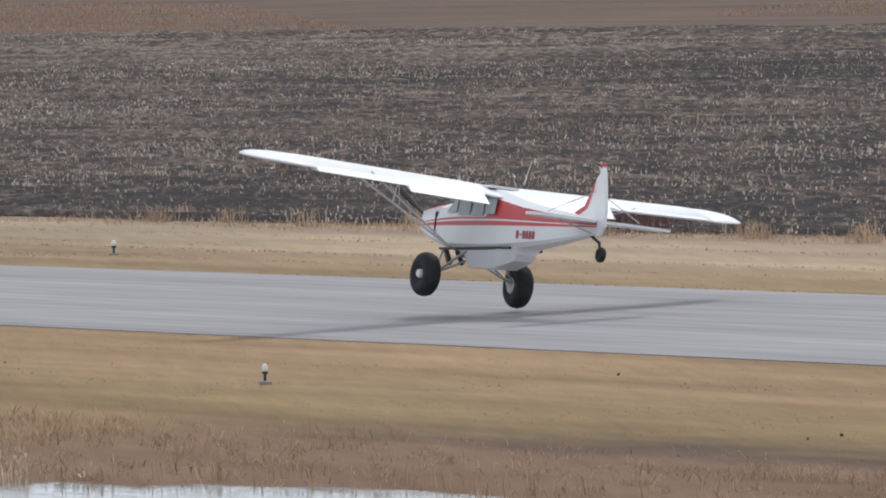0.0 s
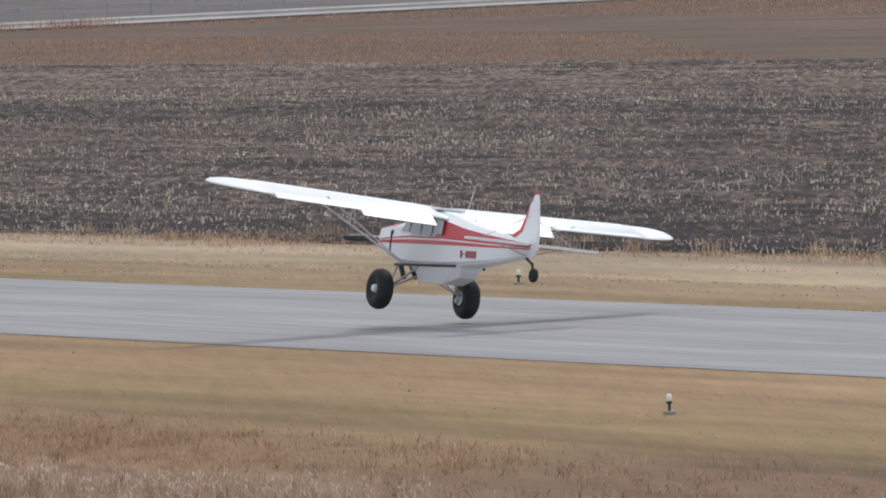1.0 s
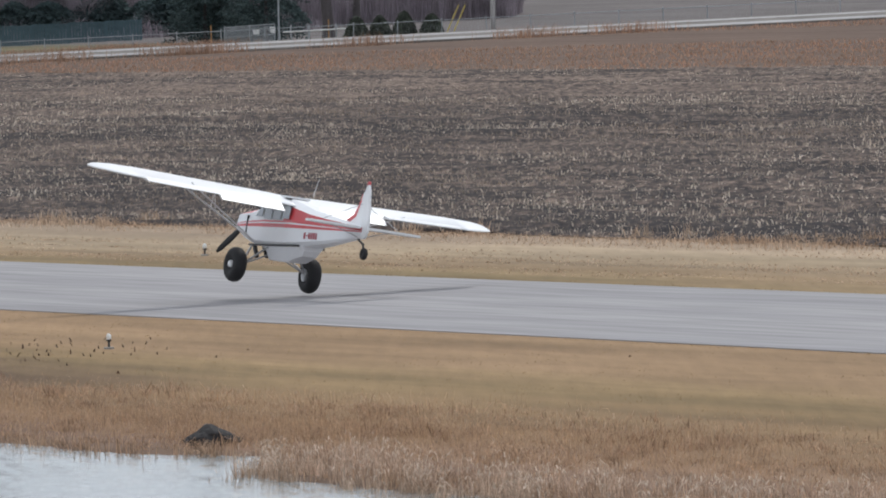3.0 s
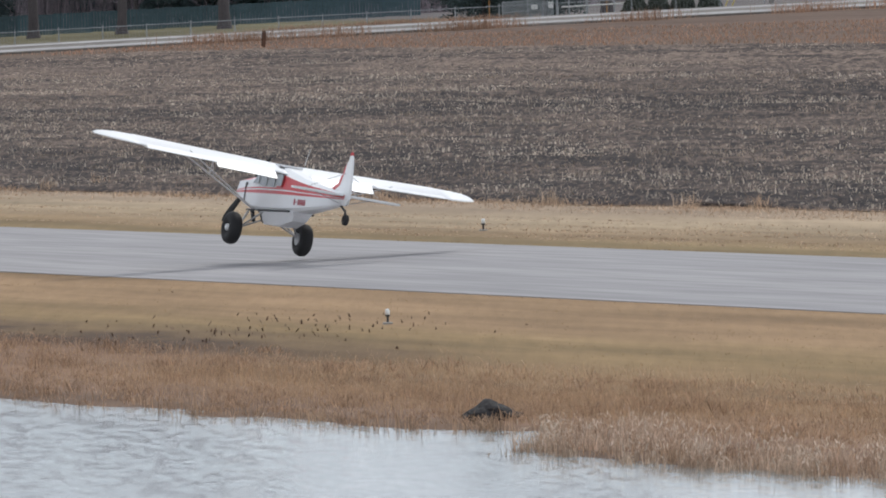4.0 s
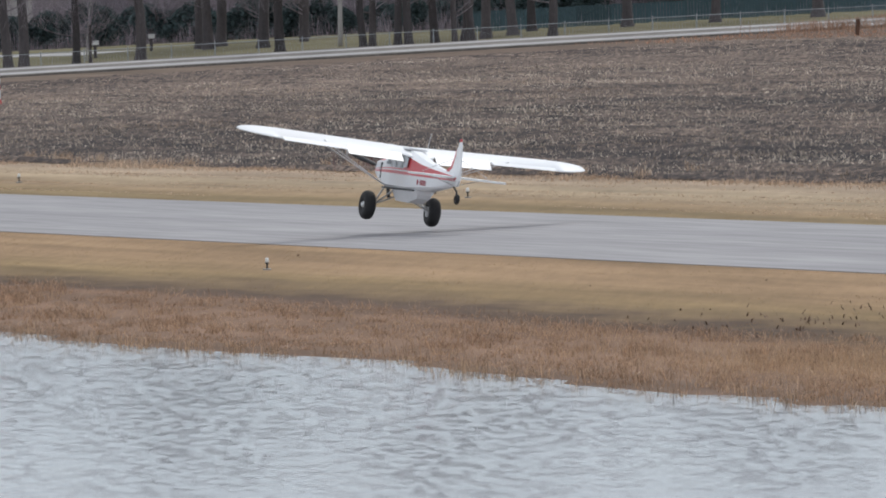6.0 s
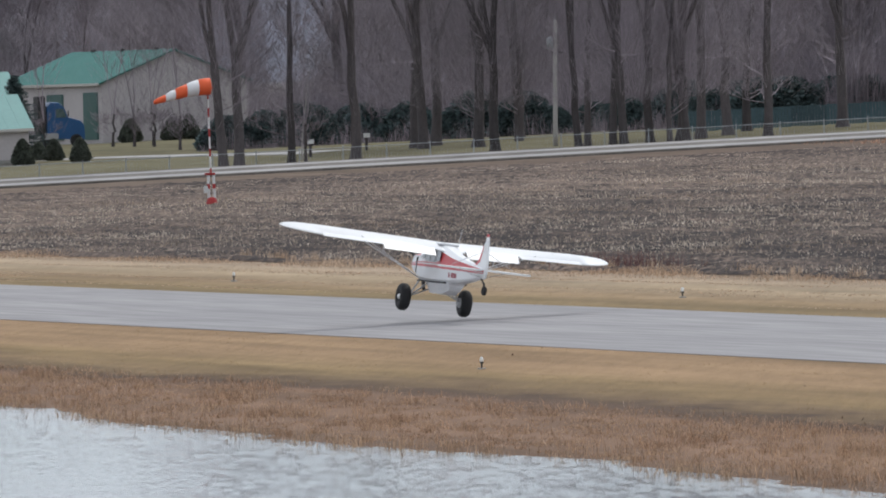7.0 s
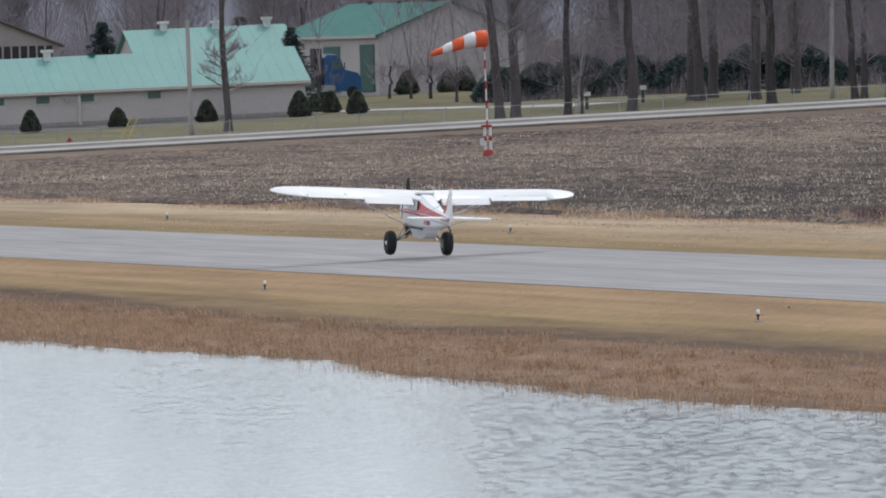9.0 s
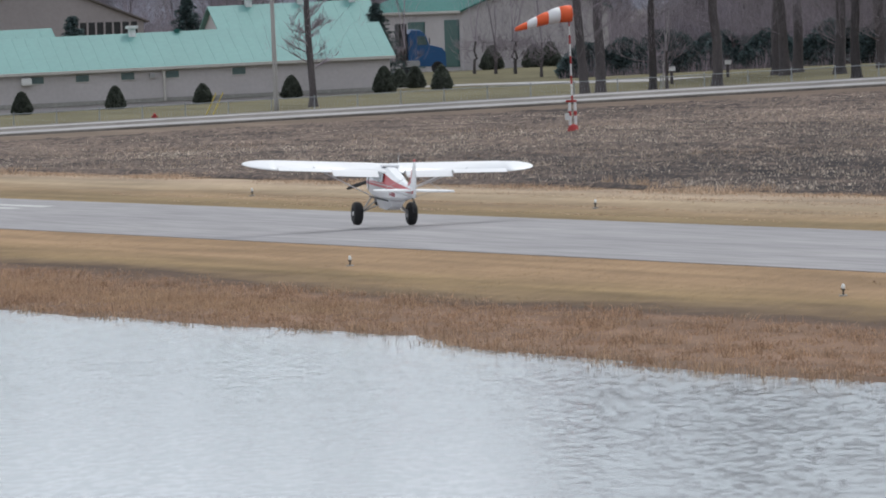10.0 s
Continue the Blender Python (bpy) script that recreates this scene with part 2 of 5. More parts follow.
    l.new(sep.outputs[0], right.inputs[0])
    l.new(right.outputs[0], park.inputs["Factor"])
    park.inputs["A"].default_value, park.inputs["B"].default_value = (0.15, 0.135, 0.08, 1), (0.145, 0.13, 0.125, 1)
    pick = n.new("ShaderNodeMix")
    pick.data_type = "RGBA"
    l.new(beyond, pick.inputs["Factor"])
    l.new(bank.outputs["Result"], pick.inputs["A"])
    l.new(park.outputs["Result"], pick.inputs["B"])
    mid, fine = noise_tex(0.55, (1, 0.07, 1)), noise_tex(1.0, (3.0, 0.22, 1), 5, 0.32)
    v = math_node("MULTIPLY", math_node("MULTIPLY_ADD", mid, 1.25, 0.37), math_node("MULTIPLY_ADD", fine, 0.42, 0.79))
    hsv = n.new("ShaderNodeHueSaturation")
    l.new(pick.outputs["Result"], hsv.inputs["Color"])
    l.new(v, hsv.inputs["Value"])
    l.new(hsv.outputs[0], b.inputs["Base Color"])
    bp = n.new("ShaderNodeBump")
    bp.inputs["Strength"].default_value, bp.inputs["Distance"].default_value = 0.6, 0.05
    l.new(fine, bp.inputs["Height"])
    l.new(bp.outputs[0], b.inputs["Normal"])
    return m


def field_material():
    """Disked corn field: dark soil with straw in bands along the rows."""
    m = bpy.data.materials.new("disked_corn_field")
    m.use_nodes = True
    n, l = m.node_tree.nodes, m.node_tree.links
    b = n["Principled BSDF"]
    b.inputs["Roughness"].default_value, b.inputs["Specular IOR Level"].default_value = 0.95, 0.1
    geo = n.new("ShaderNodeTexCoord")
    made = []
    for scale, stretch, detail in ((0.045, (1, 0.16, 1), 5), (0.7, (1, 0.10, 1), 6), (1.0, (4.0, 0.8, 1), 6)):
        tw, mp = n.new("ShaderNodeMapping"), n.new("ShaderNodeMapping")
        tw.inputs["Rotation"].default_value = (0, 0, 0.31 if scale == 1.0 else 0.0)
        mp.inputs["Scale"].default_value = stretch
        t = n.new("ShaderNodeTexNoise")
        t.inputs["Scale"].default_value, t.inputs["Detail"].default_value = scale, detail
        l.new(geo.outputs["Object"], tw.inputs[0])
        l.new(tw.outputs[0], mp.inputs[0])
        l.new(mp.outputs[0], t.inputs["Vector"])
        made.append(t.outputs[0])
    tot = None
    for o, k in zip(made, (0.24, 0.34, 0.64)):
        mu = n.new("ShaderNodeMath")
        mu.operation = "MULTIPLY_ADD"
        l.new(o, mu.inputs[0])
        mu.inputs[1].default_value = k
        if tot:
            l.new(tot, mu.inputs[2])
        else:
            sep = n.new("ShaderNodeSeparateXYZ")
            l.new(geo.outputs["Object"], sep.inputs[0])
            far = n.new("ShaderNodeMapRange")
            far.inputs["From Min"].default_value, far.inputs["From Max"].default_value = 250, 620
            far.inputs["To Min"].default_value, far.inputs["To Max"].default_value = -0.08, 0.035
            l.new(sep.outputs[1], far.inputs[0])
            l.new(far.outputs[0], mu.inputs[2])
        tot = mu.outputs[0]
    ramp = n.new("ShaderNodeValToRGB")
    l.new(tot, ramp.inputs[0])
    cr = ramp.color_ramp
    cr.elements[0].position, cr.elements[0].color = 0.51, (0.026, 0.022, 0.023, 1)
    cr.elements[1].position, cr.elements[1].color = 0.72, (0.23, 0.172, 0.138, 1)
    mid = cr.elements.new(0.61)
    mid.color = (0.086, 0.066, 0.057, 1)
    l.new(ramp.outputs[0], b.inputs["Base Color"])
    bp = n.new("ShaderNodeBump")
    bp.inputs["Strength"].default_value, bp.inputs["Distance"].default_value = 1.0, 0.15
    l.new(made[2], bp.inputs["Height"])
    l.new(bp.outputs[0], b.inputs["Normal"])
    return m


def water_material():
    m = bpy.data.materials.new("rippled_pond_water")
    m.use_nodes = True
    n, l = m.node_tree.nodes, m.node_tree.links
    b = n["Principled BSDF"]
    b.inputs["Base Color"].default_value = (0.235, 0.28, 0.295, 1)
    b.inputs["Roughness"].default_value, b.inputs["IOR"].default_value = 0.13, 1.33
    geo = n.new("ShaderNodeTexCoord")
    where = n.new("ShaderNodeSeparateXYZ")
    l.new(geo.outputs["Object"], where.inputs[0])
    last = None
    for scale, stretch, strength, dist in ((1.0, (6.5, 1.7, 1), 0.8, 0.03), (0.3, (1.5, 0.35, 1), 0.2, 0.12)):
        mp = n.new("ShaderNodeMapping")
        mp.inputs["Scale"].default_value = stretch
        tw = n.new("ShaderNodeMapping")
        tw.inputs["Rotation"].default_value = (0, 0, 0.26)
        t = n.new("ShaderNodeTexNoise")
        t.inputs["Scale"].default_value, t.inputs["Detail"].default_value = scale, 4
        l.new(geo.outputs["Object"], tw.inputs[0])
        l.new(tw.outputs[0], mp.inputs[0])
        l.new(mp.outputs[0], t.inputs["Vector"])
        bp = n.new("ShaderNodeBump")
        bp.inputs["Distance"].default_value = dist
        wind = n.new("ShaderNodeMapRange")
        wind.inputs["From Min"].default_value, wind.inputs["From Max"].default_value = 200, 330
        wind.inputs["To Min"].default_value, wind.inputs["To Max"].default_value = 0.14 * strength, strength
        l.new(where.outputs[1], wind.inputs[0])
        l.new(wind.outputs[0], bp.inputs["Strength"])
        l.new(t.outputs[0], bp.inputs["Height"])
        if last:
            l.new(last, bp.inputs["Normal"])
        last = bp.outputs[0]
    l.new(last, b.inputs["Normal"])
    # gusts: patches of steep fine ripples between slicker water
    tw, mp, gust = n.new("ShaderNodeMapping"), n.new("ShaderNodeMapping"), n.new("ShaderNodeTexNoise")
    tw.inputs["Rotation"].default_value, mp.inputs["Scale"].default_value = (0, 0, 0.22), (4.5, 0.75, 1)
    gust.inputs["Scale"].default_value, gust.inputs["Detail"].default_value = 1.0, 5
    l.new(geo.outputs["Object"], tw.inputs[0])
    l.new(tw.outputs[0], mp.inputs[0])
    l.new(mp.outputs[0], gust.inputs["Vector"])
    slick = n.new("ShaderNodeMapRange")
    slick.inputs["From Min"].default_value, slick.inputs["From Max"].default_value = 0.40, 0.60
    slick.inputs["To Min"].default_value, slick.inputs["To Max"].default_value = 0.075, 0.16
    l.new(gust.outputs[0], slick.inputs[0])
    l.new(slick.outputs[0], b.inputs["Roughness"])
    return m


M_GROUND, M_FIELD, M_WATER = ground_material(), field_material(), water_material()


# ---- building helpers ----
def part(name, bm, material, parent=None, label="", smooth=False):
    me = bpy.data.meshes.new(name)
    bm.to_mesh(me)
    bm.free()
    for k in (material if isinstance(material, (list, tuple)) else [material]):
        me.materials.append(k)
    if smooth:
        for f in me.polygons:
            f.use_smooth = True
    ob = new(name, me)
    if parent:
        ob.parent = parent
    if label:
        ob["label"] = label
    return ob


def thing(name, label, category, group="", kind="", m=None):
    ob = tagged(new(name), label, category, group, kind)
    if m is not None:
        ob.matrix_world = m
    return ob


def box(bm, cx, cy, cz, sx, sy, sz, bevel=0.0):
    r = bmesh.ops.create_cube(bm, size=1, matrix=Matrix.Translation((cx, cy, cz)) @ Matrix.Diagonal((sx, sy, sz, 1)))
    if bevel:
        edges = {e for v in r["verts"] for e in v.link_edges}
        bmesh.ops.bevel(bm, geom=list(edges), offset=bevel, segments=2, affect="EDGES")
    return bm


def rod(bm, a, b, r0, r1=None, sides=8):
    a, b = Vector(a), Vector(b)
    d = b - a
    m = Matrix.Translation((a + b) / 2) @ d.to_track_quat("Z", "Y").to_matrix().to_4x4()
    bmesh.ops.create_cone(bm, cap_ends=True, segments=sides, radius1=r0, radius2=r0 if r1 is None else r1, depth=d.length, matrix=m)
    return bm


def flat_strut(bm, a, b, wide, thick):
    """A streamlined strut: a flattened tube, wide along the flight."""
    a, b = Vector(a), Vector(b)
    d = (b - a).normalized()
    f = Vector((0, 1, 0)) - d * d.y
    f.normalize()
    s = d.cross(f)
    rings = []
    for p in (a, b):
        rings.append([bm.verts.new(p + f * math.cos(k * math.tau / 10) * wide / 2 + s * math.sin(k * math.tau / 10) * thick / 2) for k in range(10)])
    for k in range(10):
        bm.faces.new((rings[0][k], rings[0][(k + 1) % 10], rings[1][(k + 1) % 10], rings[1][k]))
    bm.faces.new(rings[0][::-1])
    bm.faces.new(rings[1])
    return bm


def loft(bm, rings, caps=True):
    """Closed rings of equal count, joined; returns the face grid."""
    vs = [[bm.verts.new(p) for p in r] for r in rings]
    grid = []
    for a, b in zip(vs, vs[1:]):
        grid.append([bm.faces.new((a[k], a[(k + 1) % len(a)], b[(k + 1) % len(a)], b[k])) for k in range(len(a))])
    if caps:
        bm.faces.new(vs[0][::-1])
        bm.faces.new(vs[-1])
    return grid


def lathe(bm, profile, sides=20, m=Matrix()):
    """profile: (radius, height) up the local z."""
    return loft(bm, [[m @ Vector((r * math.cos(k * math.tau / sides), r * math.sin(k * math.tau / sides), z)) for k in range(sides)] for r, z in profile])


def shore(y):
    """Where the pond's edge runs."""
    def hump(c, w):
        return math.exp(-((y - c) / w) ** 2)
    spit = min(max((y - 162) / 8, 0), 1) * min(max((195.5 - y) / 4, 0), 1)
    near = 5.2 * min(max((174 - y) / 14, 0), 1)
    fine = 0.4 * noise.noise((y * 0.6, 1.7, 0)) + 0.35 * noise.noise((y * 0.21, 7.7, 0)) + 0.25 * noise.noise((y * 1.9, 3.7, 0))
    return 63.9 + near - 0.9 * spit + 1.6 * hump(198.0, 4.0) + 1.0 * hump(246, 9) + 1.9 * hump(304, 14) + fine


def gz(x, y):
    """Height of the land."""
    lim = min(max(x, 40.0), 430.0)
    z = SLOPE * (lim - X0) - far_drop(x, y)
    edge = shore(y)
    if y < 500 and x < edge + 3:
        z = max(z, -0.385)
        k = min(max((edge + 0.25 - x) / 5.0, 0), 1)
        z = z * (1 - k) - 1.7 * k
        d = math.hypot(x, y)
        k2 = min(max((75 - d) / 40.0, 0), 1)
        k2 = k2 * k2 * (3 - 2 * k2)
        z = z * (1 - k2) + 5.4 * k2
    return z


def on_plane(x):
    return SLOPE * (x - X0)


def far_drop(x, y):
    """The land falls away a little towards the farm."""
    return min(max((y - 640) / 100, 0), 1) * (0.10 + 0.0045 * min(max(215 - x, 0), 85))


def land(x):
    """Height of the land beyond the field."""
    return on_plane(x) - far_drop(x, 800)


def quick_mesh(name, verts, faces, material, label="", category="", kind="stuff", parent=None):
    me = bpy.data.meshes.new(name)
    verts, faces = np.asarray(verts, np.float32), np.asarray(faces, np.int32)
    n = faces.shape[1]
    me.vertices.add(len(verts))
    me.vertices.foreach_set("co", verts.ravel())
    me.loops.add(faces.size)
    me.loops.foreach_set("vertex_index", faces.ravel())
    me.polygons.add(len(faces))
    me.polygons.foreach_set("loop_start", np.arange(0, faces.size, n, dtype=np.int32))
    me.materials.append(material)
    me.update(calc_edges=True)
    ob = new(name, me)
    if parent:
        ob.parent = parent
    return tagged(ob, label, category, "", kind)


def blades(name, xy, z, height, width, material, label, category, lean=0.35, seed=1, parent=None):
    """Many standing blades or stalks, each a bent, tapering strip of its own."""
    rng = np.random.default_rng(seed)
    n = len(xy)
    az, ln, ld = rng.uniform(0, math.tau, n), rng.uniform(0, lean, n), rng.uniform(0, math.tau, n)
    base = np.column_stack([xy, z])
    side = np.column_stack([np.cos(az), np.sin(az), 0 * az]) * (width / 2)[:, None]
    out = np.column_stack([np.cos(ld) * ln, np.sin(ld) * ln, 0 * ln]) * height[:, None]
    up = np.column_stack([0 * az, 0 * az, height])
    mid = base + out * 0.3 + up * 0.6
    tip = base + out * 1.2 + up * (1 - 0.4 * ln[:, None])
    v = np.stack([base - side, base + side, mid + side * 0.8, mid - side * 0.8, tip], 1).reshape(-1, 3)
    k = np.arange(n)[:, None] * 5
    f = np.concatenate([k + [0, 1, 2], k + [0, 2, 3], k + [3, 2, 4]], 0)
    return quick_mesh(name, v, f, material, label, category, "stuff", parent)


# ---- land, water, runway, road ----
def make_ground():
    def steps(*spans):
        out = []
        for a, b, s in spans:
            out += list(np.arange(a, b, s))
        return out + [spans[-1][1]]
    xs = steps((-2600, -200, 400), (-200, 40, 12), (40, 56, 4), (56, 112, 1.0), (112, 220, 6), (220, 440, 20), (440, 3400, 370))
    ys = steps((-900, -100, 200), (-100, 140, 12), (140, 440, 2.5), (440, 860, 12), (860, 1100, 40), (1100, 4400, 550))
    v = []
    for y in ys:
        for x in xs:
            lump = 0.035 * noise.noise((x * 0.6, y * 0.35, 0)) if (66 < x < 84.5 or 98.5 < x < 112) and 140 < y < 450 else 0
            v.append((x, y, gz(x, y) + lump))
    nx = len(xs)
    f = [(j * nx + i, j * nx + i + 1, (j + 1) * nx + i + 1, (j + 1) * nx + i) for j in range(len(ys) - 1) for i in range(nx - 1)]
    ob = quick_mesh("ground", v, f, M_GROUND, "dry tan turf and brown soil beside the runway", "ground", "structure")
    for p in ob.data.polygons:
        p.use_smooth = True


def slab(name, corners, thick, material, label, category, lift=0.0, cuts=1):
    """A sheet of that thickness on the sloping land, along the line of its corners."""
    bm = bmesh.new()
    (x0, y0), (x1, y1), (x2, y2), (x3, y3) = corners
    top = []
    for k in range(cuts + 1):
        t = k / cuts
        a, b = (x0 + (x3 - x0) * t, y0 + (y3 - y0) * t), (x1 + (x2 - x1) * t, y1 + (y2 - y1) * t)
        top.append([bm.verts.new((p[0], p[1], on_plane(p[0]) + lift + h)) for p in (a, b) for h in (thick, -0.2)])
    for r, s in zip(top, top[1:]):
        for i, j in ((0, 2), (2, 3), (3, 1), (1, 0)):
            bm.faces.new((r[i], r[j], s[j], s[i]))
    ob = part(name, bm, material)
    return tagged(ob, label, category, "", "structure")


def runway_x(x, y):
    """The runway lies a little askew to the y axis."""
    return x - 0.0072 * (y - 240)


def make_runway():
    slab("runway", [(runway_x(86.3, -250), -250), (runway_x(98.3, -250), -250), (runway_x(98.3, 560), 560), (runway_x(86.3, 560), 560)], 0.018, M_ASPHALT, "worn pale grey asphalt runway between dry grass verges", "runway", cuts=4)
    # painted marks near the far end
    for x in (87.1, 88.4, 89.7, 91.0, 92.3, 93.6):
        slab("threshold_mark", [(x - 0.3, 497), (x + 0.3, 497), (x + 0.12, 527), (x - 0.48, 527)], 0.023, M_LINE, "worn white threshold stripe painted on asphalt", "marking")


def make_field():
    bm = bmesh.new()
    nx, ny = 260, 230
    rows = []
    for j in range(ny + 1):
        r = []
        for i in range(nx + 1):
            x0 = 110.9 - 0.005 * (40 + 690 * j / ny - 247)
            x = x0 + (207 - x0) * (i / nx)
            ytop = 727 - 0.385 * (x - 139)
            y = 40 + (ytop - 40) * (j / ny)
            edge = min(1, i, nx - i, j, ny - j)
            xx = x + 1.2 * noise.noise((y * 0.08, x * 0.1, 5)) * (1 if i in (0, nx) else 0.1)
            z = on_plane(xx) - far_drop(xx, y) + 0.03 + edge * (0.09 + 0.12 * noise.noise((x * 1.3, y * 0.22, 2)) + 0.07 * noise.noise((x * 0.23, y * 0.03, 9)))
            r.append(bm.verts.new((xx, y, z)))
        rows.append(r)
    for a, b in zip(rows, rows[1:]):
        for i in range(nx):
            bm.faces.new((a[i], a[i + 1], b[i + 1], b[i]))
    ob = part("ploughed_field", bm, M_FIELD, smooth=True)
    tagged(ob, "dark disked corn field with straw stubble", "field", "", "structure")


ROAD_DIR = Vector((1, -0.385, 0)).normalized()
ROAD_OUT = Vector((0.385, 1, 0)).normalized()      # away from the runway


def road_point(x, off=0.0):
    p = Vector((x, 762.4 - 0.385 * (x - 139), 0)) + ROAD_OUT * off
    p.z = land(p.x)
    return p


def make_road():
    strips = [("road", -3.2, 3.2, 0.0, M_GRAVEL_DARK, "gravel road with a grassy crown", 0.0), ("wheel_track", -2.7, -1.1, 0, M_GRAVEL, "pale gravel wheel track", 0.012), ("wheel_track", 1.1, 2.4, 0, M_GRAVEL, "pale gravel wheel track", 0.012)]
    road = None
    for name, a, b, _, material, label, lift in strips:
        bm = bmesh.new()
        prev = None
        for k in range(41):
            x = -60 + 14 * k
            row = []
            for o in (a, b):
                p = road_point(x, o + 0.25 * noise.noise((x * 0.13, o, 0)))
                row.append(bm.verts.new((p.x, p.y, p.z + 0.33 + 0.062 * o + lift)))
            for o in (b, a):
                p = road_point(x, o)
                row.append(bm.verts.new((p.x, p.y, p.z - 0.3 if name == "road" else p.z + 0.31 + 0.062 * o)))
            if prev:
                for i in range(4):
                    bm.faces.new((prev[i], prev[(i + 1) % 4], row[(i + 1) % 4], row[i]))
            prev = row
        ob = part(name, bm, material, road)
        ob["label"] = label
        if road is None:
            road = tagged(ob, label, "road", "", "structure")


def make_far_hill():
    """A wooded ridge that closes the view beyond the farm; its colour carries the haze."""
    bm = bmesh.new()
    prev = None
    for k in range(61):
        a = radians(-20 + 1.4 * k)
        h = 46 + 16 * noise.noise((k * 0.21, 0, 0)) + 5 * noise.noise((k * 0.9, 4, 0))
        row = []
        for r, z in ((1750, 2.0), (2000, h * 0.6), (2250, h), (2600, h * 0.7)):
            row.append(bm.verts.new((r * math.sin(a), r * math.cos(a), z + (6 if r < 1800 else 0))))
        if prev:
            for i in range(3):
                bm.faces.new((prev[i], row[i], row[i + 1], prev[i + 1]))
        prev = row
    tagged(part("backdrop", bm, M_HILL, smooth=True), "wooded ridge far off, haze painted in as blue-grey", "hill", "", "structure")


def make_water():
    bm = bmesh.new()
    vs = [bm.verts.new(p) for p in ((-900, -700, -0.43), (69, -700, -0.43), (69, 640, -0.43), (-900, 640, -0.43))]
    bm.faces.new(vs)
    tagged(part("water", bm, M_WATER), "pale grey rippled pond water reflecting cloudy sky", "water", "", "structure")


def lathe_tyre(radius, half, rim):
    """A fat tyre that turns about the x axis."""
    bm = bmesh.new()
    prof = [(rim, -half * 0.55)]
    for k in range(13):
        a = -math.pi / 2 + math.pi * k / 12
        r = rim + (radius - rim) * (0.35 + 0.65 * abs(math.cos(a)) ** 0.6)
        prof.append((r, half * math.sin(a)))
    prof.append((rim, half * 0.55))
    lathe(bm, prof, 28, Matrix.Rotation(math.pi / 2, 4, "Y"))
    return bm


